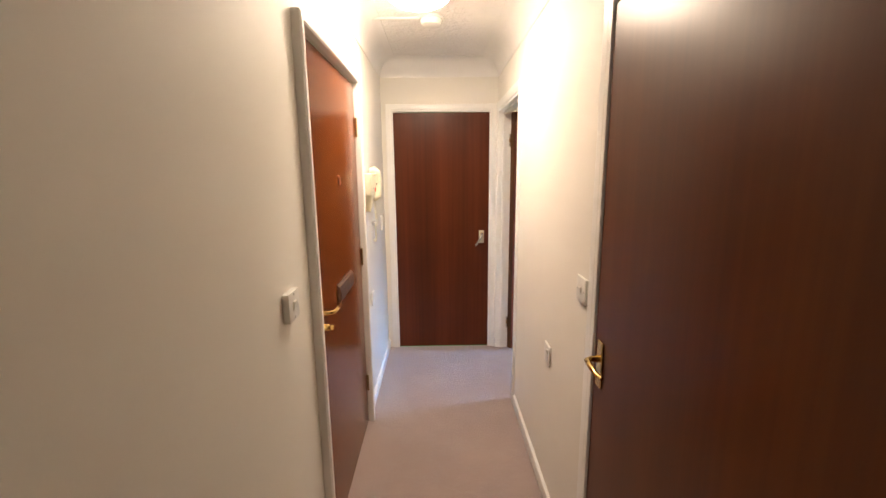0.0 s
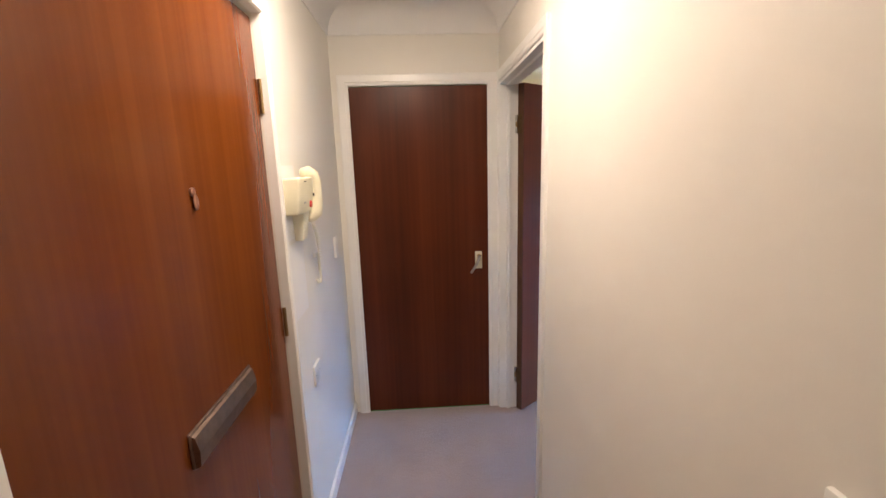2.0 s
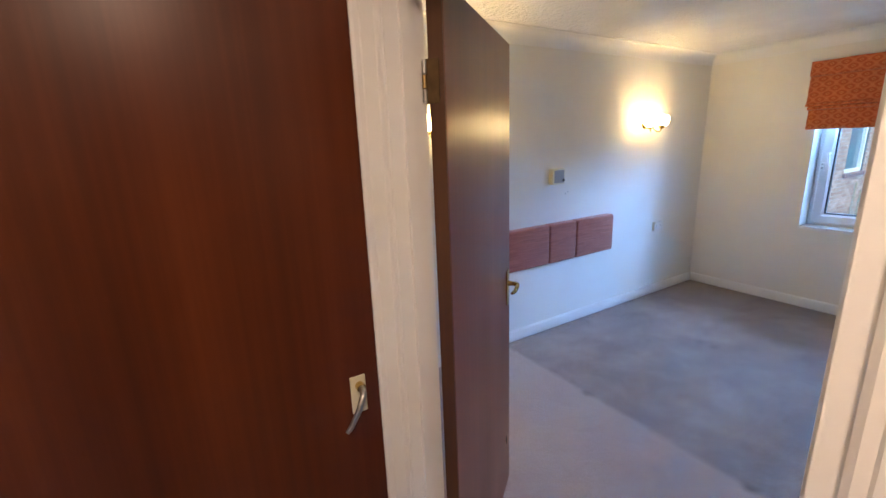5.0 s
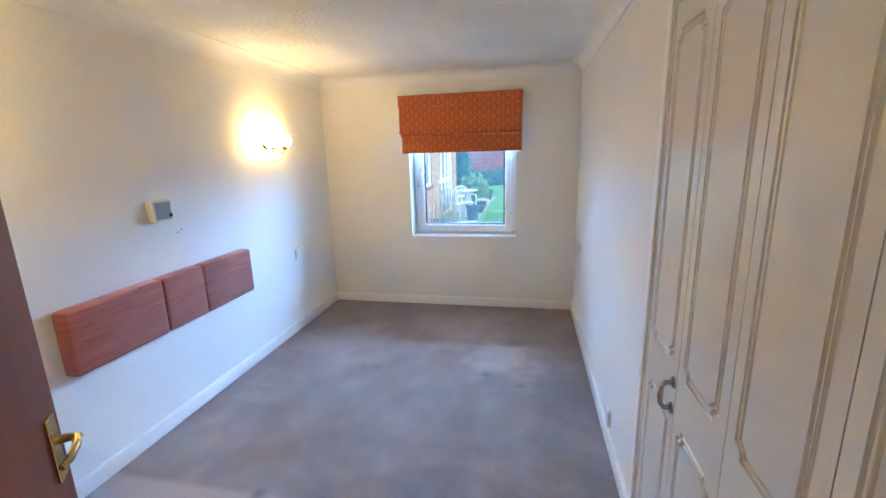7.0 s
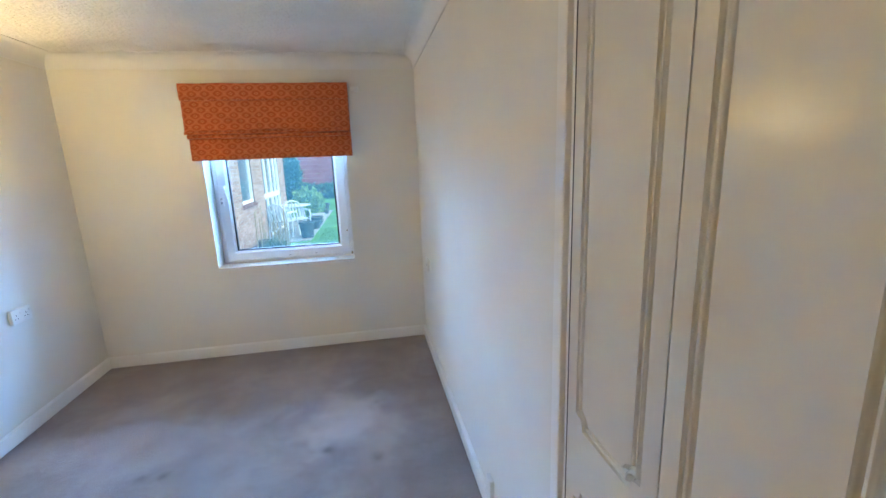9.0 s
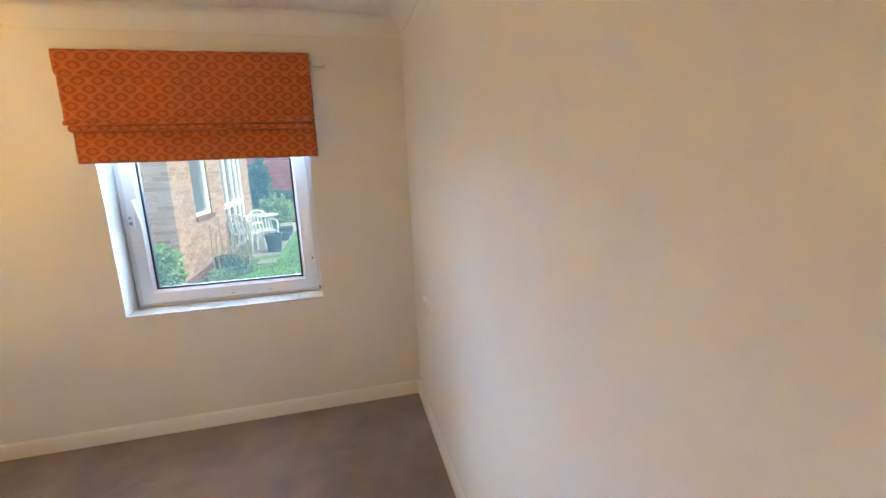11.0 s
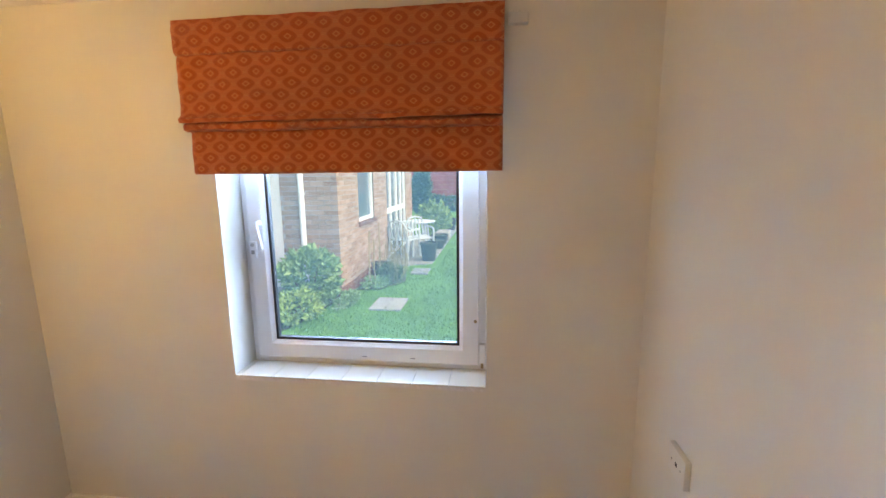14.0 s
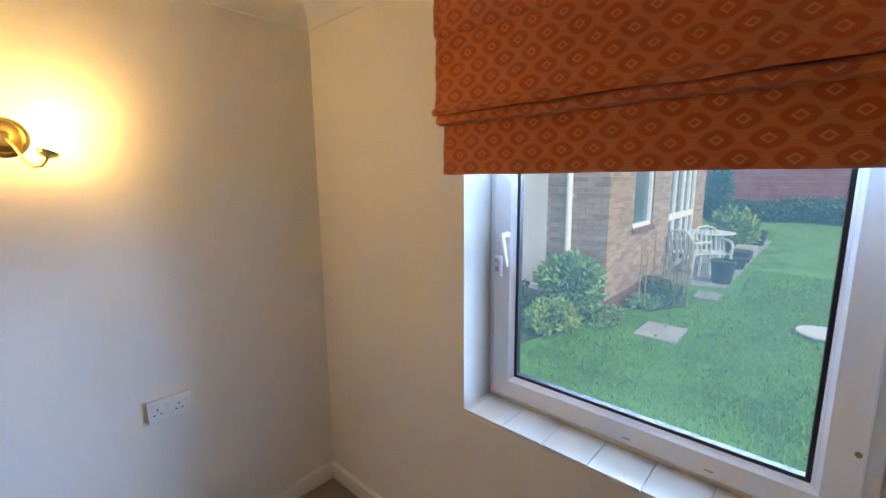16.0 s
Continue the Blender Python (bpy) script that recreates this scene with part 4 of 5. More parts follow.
for i in range(150):
    a, k = i * 0.75, i / 149
    sag = 0.03 * math.sin(k * math.pi)
    turns.append((0.125 + 0.085 * k + sag + 0.008 * math.cos(a), -0.03 + 0.008 * math.sin(a), -0.10 - 0.19 * k))
part("coiled_cord", tube(bmesh.new(), turns, 0.0018, 5), IVORY, e, "coiled ivory cord")
bm = tube(bmesh.new(), [(0.22, -0.02, -0.27), (0.228, -0.02, -0.33), (0.238, -0.02, -0.375), (0.228, -0.018, -0.40), (0.212, -0.014, -0.395), (0.21, -0.01, -0.38)], 0.006, 8)
smooth(part("cord_loop", bm, IVORY, e), 60)
part("cord_clip", box((0.205, -0.018, -0.285), (0.238, 0, -0.262), 0.003), PLASTIC, e)
bm = box((-0.030, -0.045, -0.172), (0.050, 0, -0.066), 0.006)
for v in bm.verts:
    if v.co.z < -0.12:
        v.co.x = 0.012 + (v.co.x - 0.010) * 0.72
        v.co.y *= 0.7
smooth(part("lower_bracket", bm, IVORY, e))

# repainted patches on the wall round the telephone
FRESH = wall_paper("fresh_white_wall_paint", (0.86, 0.85, 0.835))
for a, b in (((2.562, 1.30), (2.768, 1.565)), ((2.570, 1.00), (2.792, 1.284))):
    bm = box((L, a[0], a[1]), (L + 0.0007, b[0], b[1]))
    tagged(part("wall_patch", bm, FRESH), "fresh white paint patch on the cream hall wall", "wall", kind="structure")

# ---- garden ----
G = -0.27
LAWN = earthy("lawn_grass", (0.028, 0.13, 0.026), (0.052, 0.23, 0.045), (0.090, 0.32, 0.062), 1.6, 26.0)
SOIL = earthy("mossy_soil", (0.04, 0.05, 0.028), (0.06, 0.075, 0.04), (0.08, 0.12, 0.05), 5.0, 60.0)
PAVE = earthy("grey_paving", (0.20, 0.20, 0.20), (0.27, 0.27, 0.26), (0.33, 0.32, 0.31), 4.0, 50.0)
SLAB = earthy("pale_concrete", (0.28, 0.28, 0.28), (0.34, 0.34, 0.34), (0.40, 0.40, 0.40), 4.0, 70.0)
BRICK = brick_clay()
MORTAR = earthy("mortar", (0.36, 0.34, 0.31), (0.42, 0.39, 0.35), (0.48, 0.45, 0.40), 8.0, 90.0)
REDBRICK = earthy("red_edging_brick", (0.16, 0.06, 0.045), (0.22, 0.085, 0.06), (0.28, 0.11, 0.08), 9.0, 90.0)
FENCE = earthy("red_brown_boards", (0.34, 0.06, 0.05), (0.42, 0.08, 0.065), (0.48, 0.11, 0.09), 3.0, 40.0)
ROOFT = earthy("brown_roof_tile", (0.09, 0.06, 0.05), (0.13, 0.085, 0.07), (0.17, 0.11, 0.09), 3.0, 40.0)
WHITEP = paint("white_garden_plastic", (0.50, 0.56, 0.59), 0.4, 60.0, 0.0, 0.06)
RENDERW = paint("white_outside_paint", (0.74, 0.75, 0.75), 0.6, 60.0, 0.2, 0.06)
POT = paint("dark_pot_plastic", (0.035, 0.038, 0.045), 0.5, 60.0, 0.0, 0.1)
CANE = paint("bamboo_cane", (0.36, 0.27, 0.15), 0.6, 60.0, 0.0, 0.1)
BARK = earthy("bark", (0.07, 0.055, 0.045), (0.11, 0.085, 0.065), (0.15, 0.12, 0.09), 9.0, 60.0)
DARKGLASS = plain("dark_window_glass", (0.10, 0.14, 0.17), 0.06)
LEAF_BRIGHT = foliage("bright_leaves", (0.08, 0.20, 0.07), (0.24, 0.40, 0.17))
LEAF_DARK = foliage("dark_leaves", (0.025, 0.07, 0.03), (0.08, 0.16, 0.06))
LEAF_PALE = foliage("pale_leaves", (0.12, 0.24, 0.05), (0.26, 0.40, 0.12))
LEAF_DRY = foliage("dry_stems", (0.16, 0.13, 0.07), (0.30, 0.25, 0.14))

bm = bmesh.new()
xs = [5.19, 6, 8, 11, 15, 20, 30, 60, 400]
ys = [-400, -60, -20, -6, 0, 2, 4, 6, 10, 20, 60, 400]
grid = [[bm.verts.new((x, y, G + (0.012 * noise.noise(Vector((x * 0.7, y * 0.7, 0))) if 5 < x < 30 and -6 < y < 10 else 0))) for y in ys] for x in xs]
for i in range(len(xs) - 1):
    for j in range(len(ys) - 1):
        bm.faces.new((grid[i][j], grid[i + 1][j], grid[i + 1][j + 1], grid[i][j + 1]))
far_edge = [bm.verts.new((-400, y, G)) for y in ys]
for j in range(len(ys) - 1):
    bm.faces.new((far_edge[j], grid[0][j], grid[0][j + 1], far_edge[j + 1]))
tagged(part("ground", bm, LAWN), "mown green lawn reaching past the house", "lawn", kind="structure")


def flat_patch(name, pts, top, low, material, label, category):
    """A low slab with the given outline."""
    bm = bmesh.new()
    up, dn = [bm.verts.new((x, y, top)) for x, y in pts], [bm.verts.new((x, y, low)) for x, y in pts]
    bm.faces.new(up), bm.faces.new(dn[::-1])
    for i in range(len(pts)):
        j = (i + 1) % len(pts)
        bm.faces.new((up[i], dn[i], dn[j], up[j]))
    return tagged(part(name, bm, material), label, category, kind="structure")


flat_patch("ground_bed", [(7.2, 5.85), (8.1, 5.6), (9.2, 5.42), (9.6, 5.44), (9.6, 8.0), (7.0, 8.0)], G + 0.03, G - 0.1, SOIL, "bare dark soil of the flower bed", "flower bed")
flat_patch("ground_bed_south", [(9.9, 5.34), (9.95, 4.95), (10.5, 4.62), (11.3, 4.78), (11.5, 5.34)], G + 0.022, G - 0.1, SOIL, "dark soil under low plants", "flower bed")
flat_patch("pavement", [(11.6, 5.44), (12.1, 4.38), (19.0, 4.34), (19.0, 5.44)], G + 0.02, G - 0.1, PAVE, "grey paved strip along the brick house", "paving")

cover = thing("drain_cover", (9.17, 4.59, G), "pale concrete drain cover set in the lawn", "drain cover")
part("cover_slab", box((-0.29, -0.23, -0.05), (0.29, 0.23, 0.022), 0.006), SLAB, cover)
for x in (-0.2, 0.2):
    part("lifting_slot", box((x - 0.03, -0.012, 0.0215), (x + 0.03, 0.012, 0.0235)), DARK, cover)
step = thing("stepping_slab", (11.33, 4.50, G), "flat grey paving slab at the edge of the lawn", "paving slab")
part("slab", box((-0.24, -0.17, -0.05), (0.24, 0.17, 0.025), 0.006), PAVE, step)
lid = thing("white_lid", (10.28, 3.12, G), "white round lid lying on the lawn", "lid")
smooth(part("disc", lathe(bmesh.new(), [(0, 0.01), (0.26, 0.01), (0.27, 0.03), (0.26, 0.045), (0.2, 0.04), (0, 0.042)], 32), WHITEP, lid))

# brick house
HX, HY, HZ = 9.60, 5.46, 5.0
house = thing("brick_house", (HX, HY, G), "buff brick house with white windows and white downpipe", "house")
W1 = (1.0, 1.98, 1.06, 2.30)
W2 = (2.98, 5.05, 0.02, 2.30)
bm = bmesh.new()
def face_boxes(bm, x0, x1, holes, z1):
    cuts = sorted({x0, x1, *[h[0] for h in holes], *[h[1] for h in holes]})
    for p, q in zip(cuts, cuts[1:]):
        z = 0.0
        for h in [h for h in holes if h[0] <= p + 1e-6 and h[1] >= q - 1e-6]:
            if h[2] > z:
                bx(bm, (p, 0.012, z), (q, 0.30, h[2]))
            z = h[3]
        bx(bm, (p, 0.012, z), (q, 0.30, z1))
face_boxes(bm, 0.012, 5.90, [W1, W2], HZ)
bx(bm, (0.012, 0.30, 0), (0.30, 4.5, HZ))
bx(bm, (5.6, 0.30, 0), (5.90, 4.5, HZ))
bx(bm, (0.012, 4.2, 0), (5.90, 4.5, HZ))
hw = part("wall", bm, MORTAR, house, "mortar and inner leaf of the brick walls")
bm = bmesh.new()
v = [bm.verts.new(p) for p in ((-0.4, -0.4, HZ), (6.2, -0.4, HZ), (6.2, 4.9, HZ), (-0.4, 4.9, HZ), (1.5, 2.25, HZ + 2.2), (4.3, 2.25, HZ + 2.2))]
for f in ((0, 1, 5, 4), (1, 2, 5), (2, 3, 4, 5), (3, 0, 4), (3, 2, 1, 0)):
    bm.faces.new([v[i] for i in f])
part("roof", bm, ROOFT, house)


def house_window(w, mulls, rail, label):
    x0, x1, z0, z1 = w
    wi = part("window", box((x0, 0.08, z0), (x1, 0.085, z1)), DARKGLASS, house, label)
    bm = bmesh.new()
    f = 0.065
    for a, b in (((x0, z0), (x1, z0 + f)), ((x0, z1 - f), (x1, z1)), ((x0, z0 + f), (x0 + f, z1 - f)), ((x1 - f, z0 + f), (x1, z1 - f))):
        bx(bm, (a[0], 0.03, a[1]), (b[0], 0.10, b[1]), 0.004, 1)
    part("frame", bm, UPVC, wi)
    for mx in mulls:
        part("mullion", box((mx - 0.04, 0.035, z0 + f), (mx + 0.04, 0.095, z1 - f), 0.004, 1), UPVC, wi)
    if rail:
        part("rail", box((x0 + f, 0.033, rail - 0.06), (x1 - f, 0.097, rail + 0.06), 0.004, 1), UPVC, wi)
    return wi


w1 = house_window(W1, (), 0, "white plastic window")
part("sill", box((W1[0] - 0.04, -0.035, W1[2] - 0.075), (W1[1] + 0.04, 0.08, W1[2]), 0.004, 1), REDBRICK, w1, "dark brick sill")
house_window(W2, (3.50, 4.1, 4.6), 1.08, "white glazed patio doors")
bm = bmesh.new()
bx(bm, (-0.006, 0.94, 0.20), (0.012, 2.2, 3.0))
part("white_panel", bm, RENDERW, house, "white painted wall panel")
part("panel_sill", box((-0.03, 0.94, 0.12), (0.012, 2.22, 0.20), 0.004, 1), RENDERW, house)
bm = bmesh.new()
tube(bm, [(-0.05, 0.565, 0.02), (-0.05, 0.565, HZ)], 0.044, 12)
pipe = smooth(part("downpipe", bm, UPVC, house, "white plastic downpipe"), 60)
for z in (0.5, 1.6, 3.0):
    part("pipe_clip", box((-0.05, 0.515, z), (0.0, 0.615, z + 0.03), 0.003, 1), UPVC, pipe)

# low brick edging at the foot of the south wall
kerb = thing("brick_edging", (9.42, 5.355, G), "low red-brown brick edging along the house", "edging")
kx = 0.0
while kx < 2.2:
    part("brick", box((kx, 0, -0.05), (kx + 0.212, 0.10, 0.13), 0.006, 1), REDBRICK, kerb)
    kx += 0.222

# canes, pots, chairs, table, plants
def cane(x, y, h, lean):
    e = thing("garden_cane", (x, y, G), "thin bamboo cane stuck in the soil", "garden cane", "canes by the house")
    part("stick", tube(bmesh.new(), [(0, 0, -0.05), (lean * 0.5, 0.01, h * 0.5), (lean, 0, h)], 0.011, 6), CANE, e)


for c in ((10.0, 5.12, 0.98, 0.05), (11.25, 5.28, 1.0, -0.03), (11.05, 4.78, 0.98, 0.06), (10.08, 5.05, 0.85, -0.04)):
    cane(*c)


def pot(x, y, r, h, label, soil=True):
    e = thing("plant_pot", (x, y, G + (0.02 if x > 11.9 else 0.0)), label, "plant pot", "garden pots")
    smooth(part("tub", lathe(bmesh.new(), [(0, 0), (r * 0.78, 0), (r * 0.97, h * 0.88), (r * 1.06, h * 0.88), (r * 1.06, h), (r * 0.94, h), (r * 0.92, h * 0.9), (0, h * 0.9)], 24), POT, e), 40)
    if soil:
        part("soil", lathe(bmesh.new(), [(0, h * 0.93), (r * 0.9, h * 0.91), (r * 0.9, h * 0.9), (0, h * 0.9)], 20), SOIL, e)
    return e


pot(12.42, 4.50, 0.19, 0.40, "dark plastic plant pot on the paving edge")
pot(14.0, 4.52, 0.20, 0.22, "low dark planter on the paving edge")
pot(14.8, 4.55, 0.22, 0.24, "low dark planter beside the lawn")
pot(17.8, 4.65, 0.30, 0.38, "large dark tub at the end of the paving")
pot(11.0, 5.22, 0.16, 0.25, "squat dark pot against the brick wall")
tray = thing("planter_tray", (15.6, 4.56, G + 0.02), "pale planter tray on the paving edge", "planter")
part("tray", box((-0.35, -0.2, 0), (0.35, 0.2, 0.24), 0.02), SLAB, tray)


def garden_chair(x, y, deg):
    e = thing("garden_chair", None, "white moulded plastic garden armchair", "chair", "garden chairs", m=turned(x, y, G + 0.02, deg))
    part("seat", box((-0.24, -0.24, 0.40), (0.24, 0.22, 0.43), 0.012), WHITEP, e)
    for i in range(5):
        x0 = -0.20 + i * 0.085
        bm = tube(bmesh.new(), [(x0 + 0.03, 0.21, 0.42), (x0 + 0.03, 0.27, 0.62), (x0 + 0.03, 0.31, 0.84 - 0.03 * abs(i - 2))], 0.024, 6)
        part("back_slat", bm, WHITEP, e)
    part("back_rail", tube(bmesh.new(), [(-0.24, 0.22, 0.42), (-0.24, 0.29, 0.70), (-0.15, 0.32, 0.84), (0, 0.325, 0.88), (0.15, 0.32, 0.84), (0.24, 0.29, 0.70), (0.24, 0.22, 0.42)], 0.024, 8), WHITEP, e)
    for s in (-1, 1):
        part("arm", tube(bmesh.new(), [(s * 0.26, 0.26, 0.64), (s * 0.28, 0.0, 0.65), (s * 0.27, -0.2, 0.63), (s * 0.26, -0.26, 0.55)], 0.024, 8), WHITEP, e)
        part("leg", tube(bmesh.new(), [(s * 0.26, -0.26, 0.56), (s * 0.25, -0.25, 0.40), (s * 0.27, -0.28, 0.0)], 0.026, 8), WHITEP, e)
        part("leg", tube(bmesh.new(), [(s * 0.24, 0.22, 0.44), (s * 0.26, 0.28, 0.0)], 0.026, 8), WHITEP, e)
    return e


garden_chair(12.75, 5.12, 70)
garden_chair(13.1, 4.82, -60)
e = thing("garden_table", (13.75, 4.95, G + 0.02), "round white plastic garden table", "table")
smooth(part("tabletop", lathe(bmesh.new(), [(0, 0.70), (0.40, 0.70), (0.43, 0.715), (0.42, 0.73), (0, 0.735)], 28), WHITEP, e))
for k in range(4):
    a = radians(45 + 90 * k)
    part("leg", tube(bmesh.new(), [(0.24 * math.cos(a), 0.24 * math.sin(a), 0.70), (0.34 * math.cos(a), 0.34 * math.sin(a), 0)], 0.026, 8), WHITEP, e)


def leaves(n, radii, centre, size, seed, hollow=0.55, flat=0.0):
    """Many small pointed leaves in a lumpy dome; each leaf is two triangles folded along its middle."""
    rng = random.Random(seed)
    verts, faces = [], []
    for _ in range(n):
        while True:
            p = Vector((rng.uniform(-1, 1), rng.uniform(-1, 1), rng.uniform(-1, 1)))
            lump = 0.82 + 0.35 * noise.noise(p * 2.3 + Vector((seed, 0, 0)))
            if hollow < p.length < lump:
                break
        q = Vector((centre[0] + p.x * radii[0], centre[1] + p.y * radii[1], centre[2] + p.z * radii[2]))
        d = (p + Vector((rng.gauss(0, 0.6), rng.gauss(0, 0.6), rng.gauss(0.15, 0.5)))).normalized()
        side = d.cross(Vector((rng.gauss(0, 1), rng.gauss(0, 1), rng.gauss(0, 1)))).normalized()
        L_, w = size * rng.uniform(0.6, 1.3), size * rng.uniform(0.2, 0.34)
        nrm = d.cross(side)
        i = len(verts)
        verts += [q, q + d * L_ * 0.5 + side * w + nrm * w * 0.3, q + d * L_, q + d * L_ * 0.5 - side * w + nrm * w * 0.3]
        faces += [(i, i + 1, i + 2), (i, i + 2, i + 3)]
    return verts, faces


def leaf_part(name, vf, material, parent, label=""):
    me = bpy.data.meshes.new(name)
    me.from_pydata([tuple(v) for v in vf[0]], [], vf[1])
    me.materials.append(material)
    ob = new(name, me)
    ob.parent = parent
    if label:
        tagged(ob, label)
    return ob


def shrub(x, y, radii, n, size, material, seed, label, stems=7):
    e = thing("shrub", (x, y, G), label, "shrub")
    rng = random.Random(seed)
    for k in range(stems):
        a = rng.uniform(0, 6.28)
        tip = Vector((radii[0] * 0.75 * math.cos(a), radii[1] * 0.75 * math.sin(a), radii[2] * rng.uniform(0.9, 1.6)))
        mid = tip * 0.5 + Vector((rng.gauss(0, 0.04), rng.gauss(0, 0.04), 0))
        part("stem", tube(bmesh.new(), [(0.03 * math.cos(a), 0.03 * math.sin(a), -0.04), mid, tip], [0.02, 0.013, 0.005], 6), BARK, e)
    leaf_part("leaves", leaves(n, radii, (0, 0, radii[2] * 0.95), size, seed), material, e)
    return e


shrub(8.98, 5.70, (0.54, 0.46, 0.46), 3000, 0.10, LEAF_BRIGHT, 3, "leafy bright green shrub by the house corner")
shrub(8.35, 5.62, (0.45, 0.30, 0.20), 1300, 0.075, LEAF_PALE, 5, "low pale green shrub in the flower bed")
shrub(8.6, 6.5, (0.40, 0.40, 0.30), 1300, 0.06, LEAF_DARK, 6, "dark green low shrub against the wall")
shrub(10.6, 4.92, (0.50, 0.22, 0.16), 1200, 0.06, LEAF_DARK, 8, "low dark plants under the canes")
shrub(16.6, 4.95, (0.85, 0.55, 0.55), 2600, 0.12, LEAF_PALE, 9, "bushy pale green shrub by the paving")
shrub(20.5, 6.05, (0.6, 0.38, 1.3), 2400, 0.18, LEAF_DARK, 10, "tall dark green shrub beyond the house")
for k, (x, y, r, h, mt) in enumerate(((26.0, 5.2, 1.5, 0.40, LEAF_DARK), (26.4, 3.6, 1.4, 0.50, LEAF_DARK), (25.8, 2.0, 1.6, 0.56, LEAF_DARK), (26.2, 0.2, 1.5, 0.52, LEAF_DARK), (26.0, -1.9, 1.7, 0.6, LEAF_DARK), (26.3, 7.2, 1.6, 0.5, LEAF_DARK))):
    shrub(x, y, (0.9, r, h), 2200, 0.17, mt, 20 + k, "dark green border shrub in front of the fence", 5)
shrub(9.2, 5.22, (0.55, 0.16, 0.07), 900, 0.05, LEAF_BRIGHT, 12, "low green ground cover at the bed edge", 3)
shrub(10.15, 5.05, (0.35, 0.25, 0.09), 800, 0.05, LEAF_BRIGHT, 13, "low green ground cover by the edging", 3)
# dry upright stems between the canes
e = thing("dry_plants", (10.85, 4.95, G), "dry upright stems of a withered border plant", "plant", kind="stuff")
rng = random.Random(4)
bm = bmesh.new()
for _ in range(90):
    x, y = rng.uniform(-0.55, 0.75), rng.uniform(-0.22, 0.22)
    h = rng.uniform(0.35, 0.75)
    tube(bm, [(x, y, 0), (x + rng.gauss(0, 0.03), y + rng.gauss(0, 0.03), h * 0.6), (x + rng.gauss(0, 0.06), y + rng.gauss(0, 0.05), h)], [0.005, 0.004, 0.002], 4, False)
part("stems", bm, LEAF_DRY, e)

# fence at the end of the garden
fence = thing("garden_fence", (27.6, -8, G), "red-brown board fence closing the garden", "fence")
for k in range(9):
    part("post", box((-0.06, k * 2.2 - 0.05, -0.1), (0.04, k * 2.2 + 0.05, 2.9), 0.006, 1), FENCE, fence)
for r in range(11):
    part("board", box((-0.09, -0.05, 0.05 + r * 0.26), (-0.06, 17.65, 0.05 + r * 0.26 + 0.252), 0.004, 1), FENCE, fence)

# grass blades near the window
rng = random.Random(11)
verts, faces = [], []
for _ in range(70000):
    x = 5.5 + 8.5 * rng.random() ** 1.4
    y = rng.uniform(1.2, 5.5)
    if (8.86 < x < 9.48 and 4.34 < y < 4.84) or (x > 11.6 and y > 4.2) or (x > 9.2 and y > 5.2) or (x - 10.3) ** 2 + (y - 3.02) ** 2 < 0.08:
        continue
    a, h, w = rng.uniform(0, 6.28), rng.uniform(0.025, 0.06), rng.uniform(0.003, 0.006)
    i = len(verts)
    dx, dy = math.cos(a), math.sin(a)
    verts += [(x - dy * w, y + dx * w, G), (x + dy * w, y - dx * w, G), (x + dx * h * 0.6, y + dy * h * 0.6, G + h)]
    faces.append((i, i + 1, i + 2))
BLADE = foliage("grass_blades", (0.035, 0.17, 0.035), (0.10, 0.34, 0.065))
me = bpy.data.meshes.new("grass")
me.from_pydata(verts, [], faces)
me.materials.append(BLADE)
tagged(new("grass", me), "short uneven blades of the lawn", "grass", kind="stuff")

# bricks of the house: the nearest as parts, the rest joined
BL, BH, BD = 0.215, 0.065, 0.10
unit = box((0, 0, 0), (BL, BD, BH), 0.004, 1)
brick_me = bpy.data.meshes.new("brick")
unit.to_mesh(brick_me)
unit.free()
brick_me.materials.append(BRICK)
half = box((0, 0, 0), (0.1025, BD, BH), 0.004, 1)
half_me = bpy.data.meshes.new("brick_half")
half.to_mesh(half_me)
half.free()
half_me.materials.append(BRICK)
rng = random.Random(2)
rest_v, rest_f, singles = [], [], 0


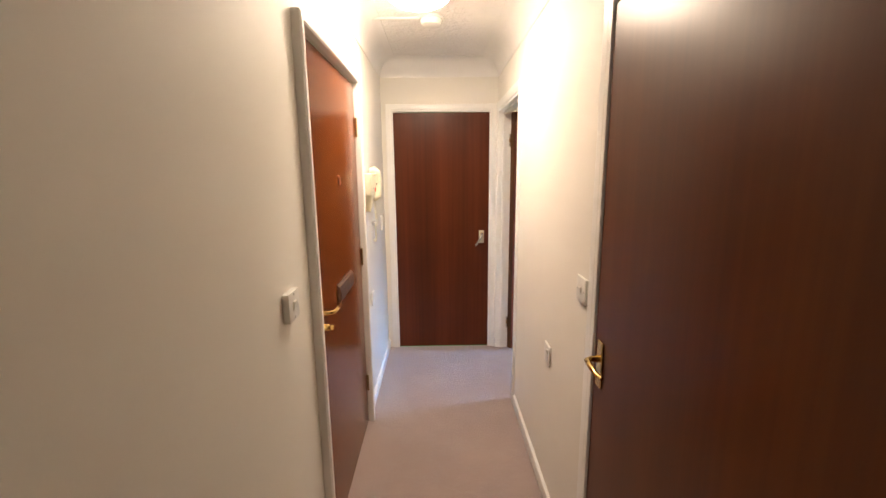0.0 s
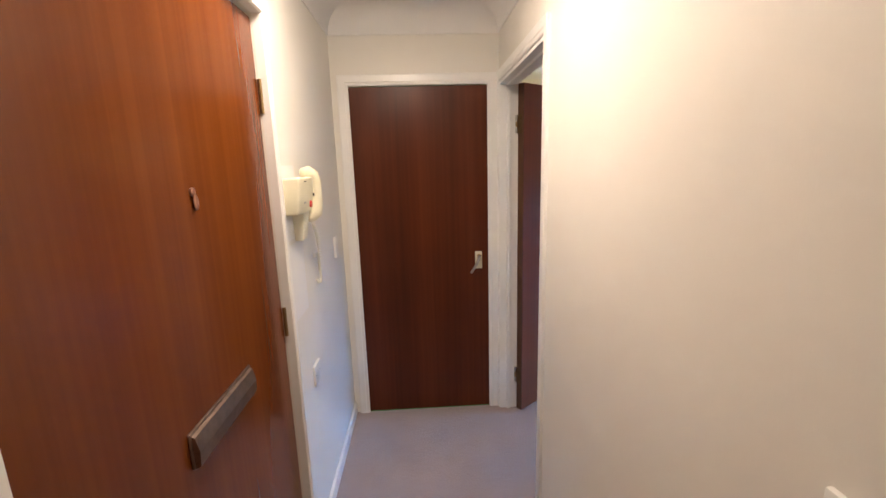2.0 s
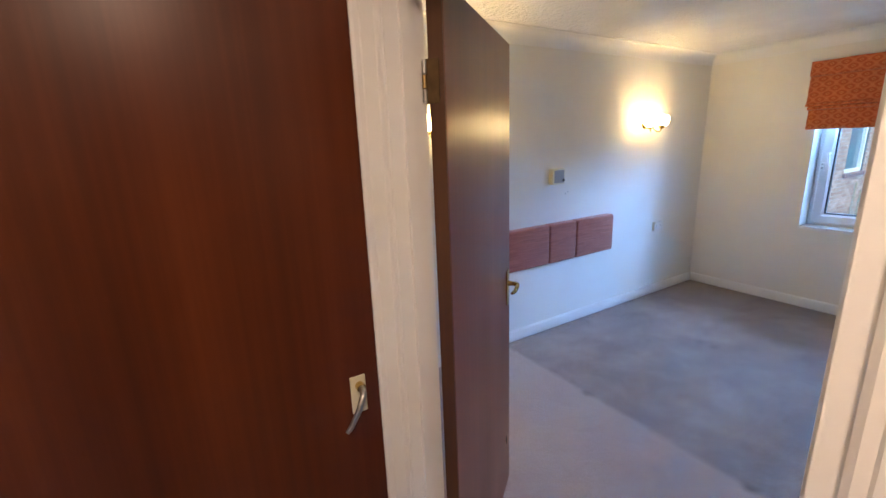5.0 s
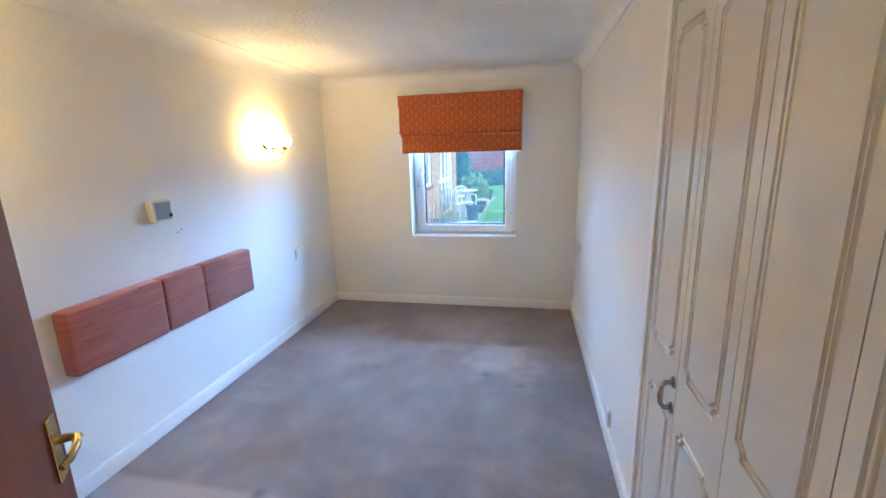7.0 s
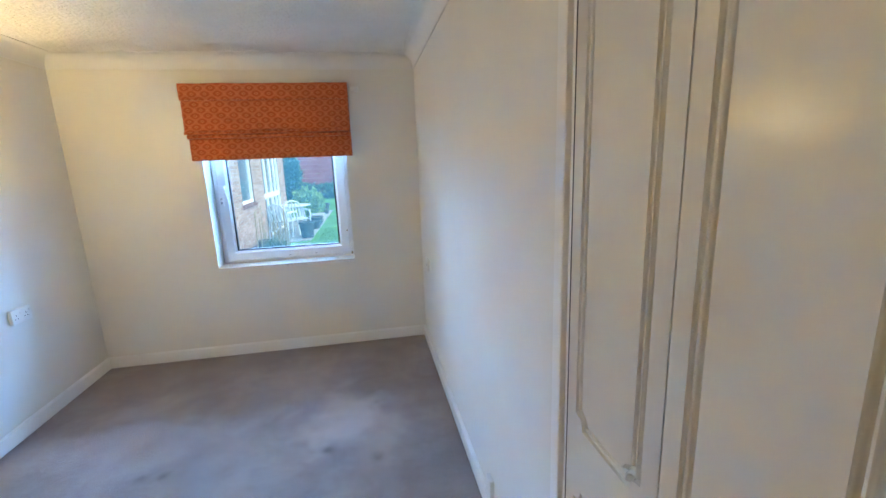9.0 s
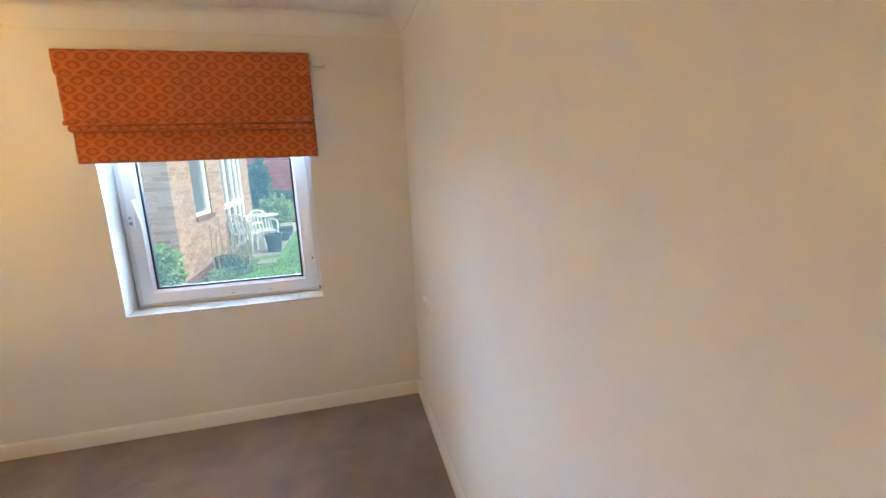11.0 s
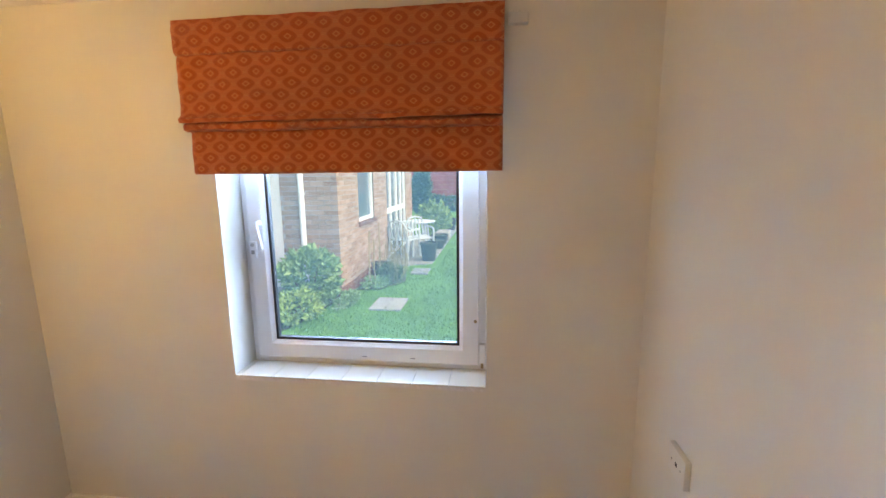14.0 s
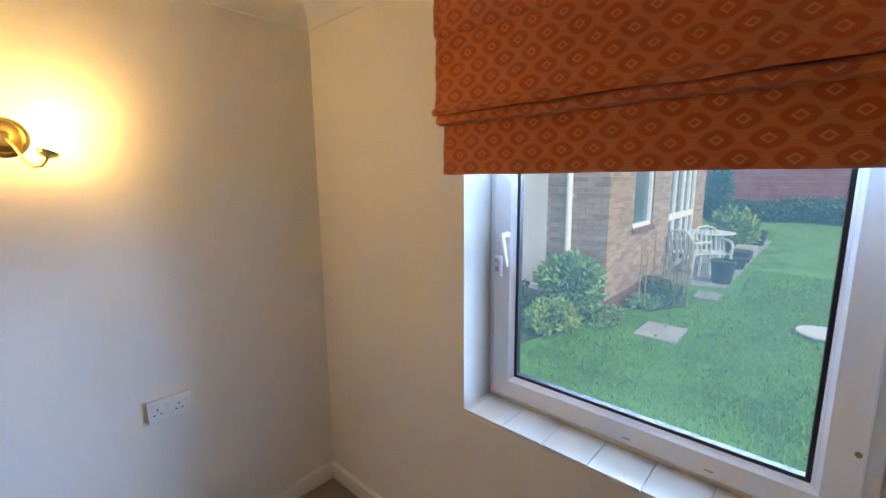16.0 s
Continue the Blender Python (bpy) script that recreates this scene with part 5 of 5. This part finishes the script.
def lay(x, y, z, length, side):
    """One brick; side 0 lies along x on the south face, side 1 along y on the west face."""
    global singles
    jig = rng.uniform(-0.002, 0.002)
    if length > 0.05 and singles < 300 and z < 1.55 and (side == 1 or x < 2.6):
        singles += 1
        ob = new("brick", brick_me if length > 0.15 else half_me)
        ob.parent = hw
        ob.matrix_basis = (Matrix.Translation((x, y + jig, z)) if side == 0 else Matrix.Translation((x + jig + BD, y, z)) @ Matrix.Rotation(radians(90), 4, "Z"))
        return
    i = len(rest_v)
    lx, ly = (length, BD) if side == 0 else (BD, length)
    ox, oy = (0, jig) if side == 0 else (jig, 0)
    for dz in (0, BH):
        rest_v.extend([(x + ox, y + oy, z + dz), (x + ox + lx, y + oy, z + dz), (x + ox + lx, y + oy + ly, z + dz), (x + ox, y + oy + ly, z + dz)])
    rest_f.extend([(i, i + 1, i + 2, i + 3), (i + 4, i + 7, i + 6, i + 5), (i, i + 4, i + 5, i + 1), (i + 1, i + 5, i + 6, i + 2), (i + 2, i + 6, i + 7, i + 3), (i + 3, i + 7, i + 4, i)])


row = 0
while 0.01 + row * 0.075 < 3.2:
    z = 0.01 + row * 0.075
    # west face, from the corner north
    y = 0.0 if row % 2 else 0.1125
    while y < 0.93:
        lay(0.0, y, z, min(BL, 0.935 - y), 1)
        y += 0.225
    # south face, from the corner east
    x = 0.0 if row % 2 == 0 else 0.1125
    while x < 5.89:
        end = min(x + BL, 5.90)
        spans = [(x, end)]
        for h in (W1, W2):
            if h[2] - 0.03 < z + BH and z < h[3]:
                out = []
                for p, q in spans:
                    if q <= h[0] or p >= h[1]:
                        out.append((p, q))
                    else:
                        if p < h[0]:
                            out.append((p, h[0]))
                        if q > h[1]:
                            out.append((h[1], q))
                spans = out
        for p, q in spans:
            if q - p > 0.02:
                whole = q - p > 0.2 or abs(q - p - 0.1025) < 0.004
                if whole:
                    lay(p, 0.0, z, q - p, 0)
                else:
                    keep, singles = singles, 10 ** 6
                    lay(p, 0.0, z, q - p, 0)
                    singles = keep
        x += 0.225
    row += 1
me = bpy.data.meshes.new("brickwork")
me.from_pydata(rest_v, [], rest_f)
me.materials.append(BRICK)
ob = tagged(new("brickwork", me), kind="stuff")
ob.parent = hw
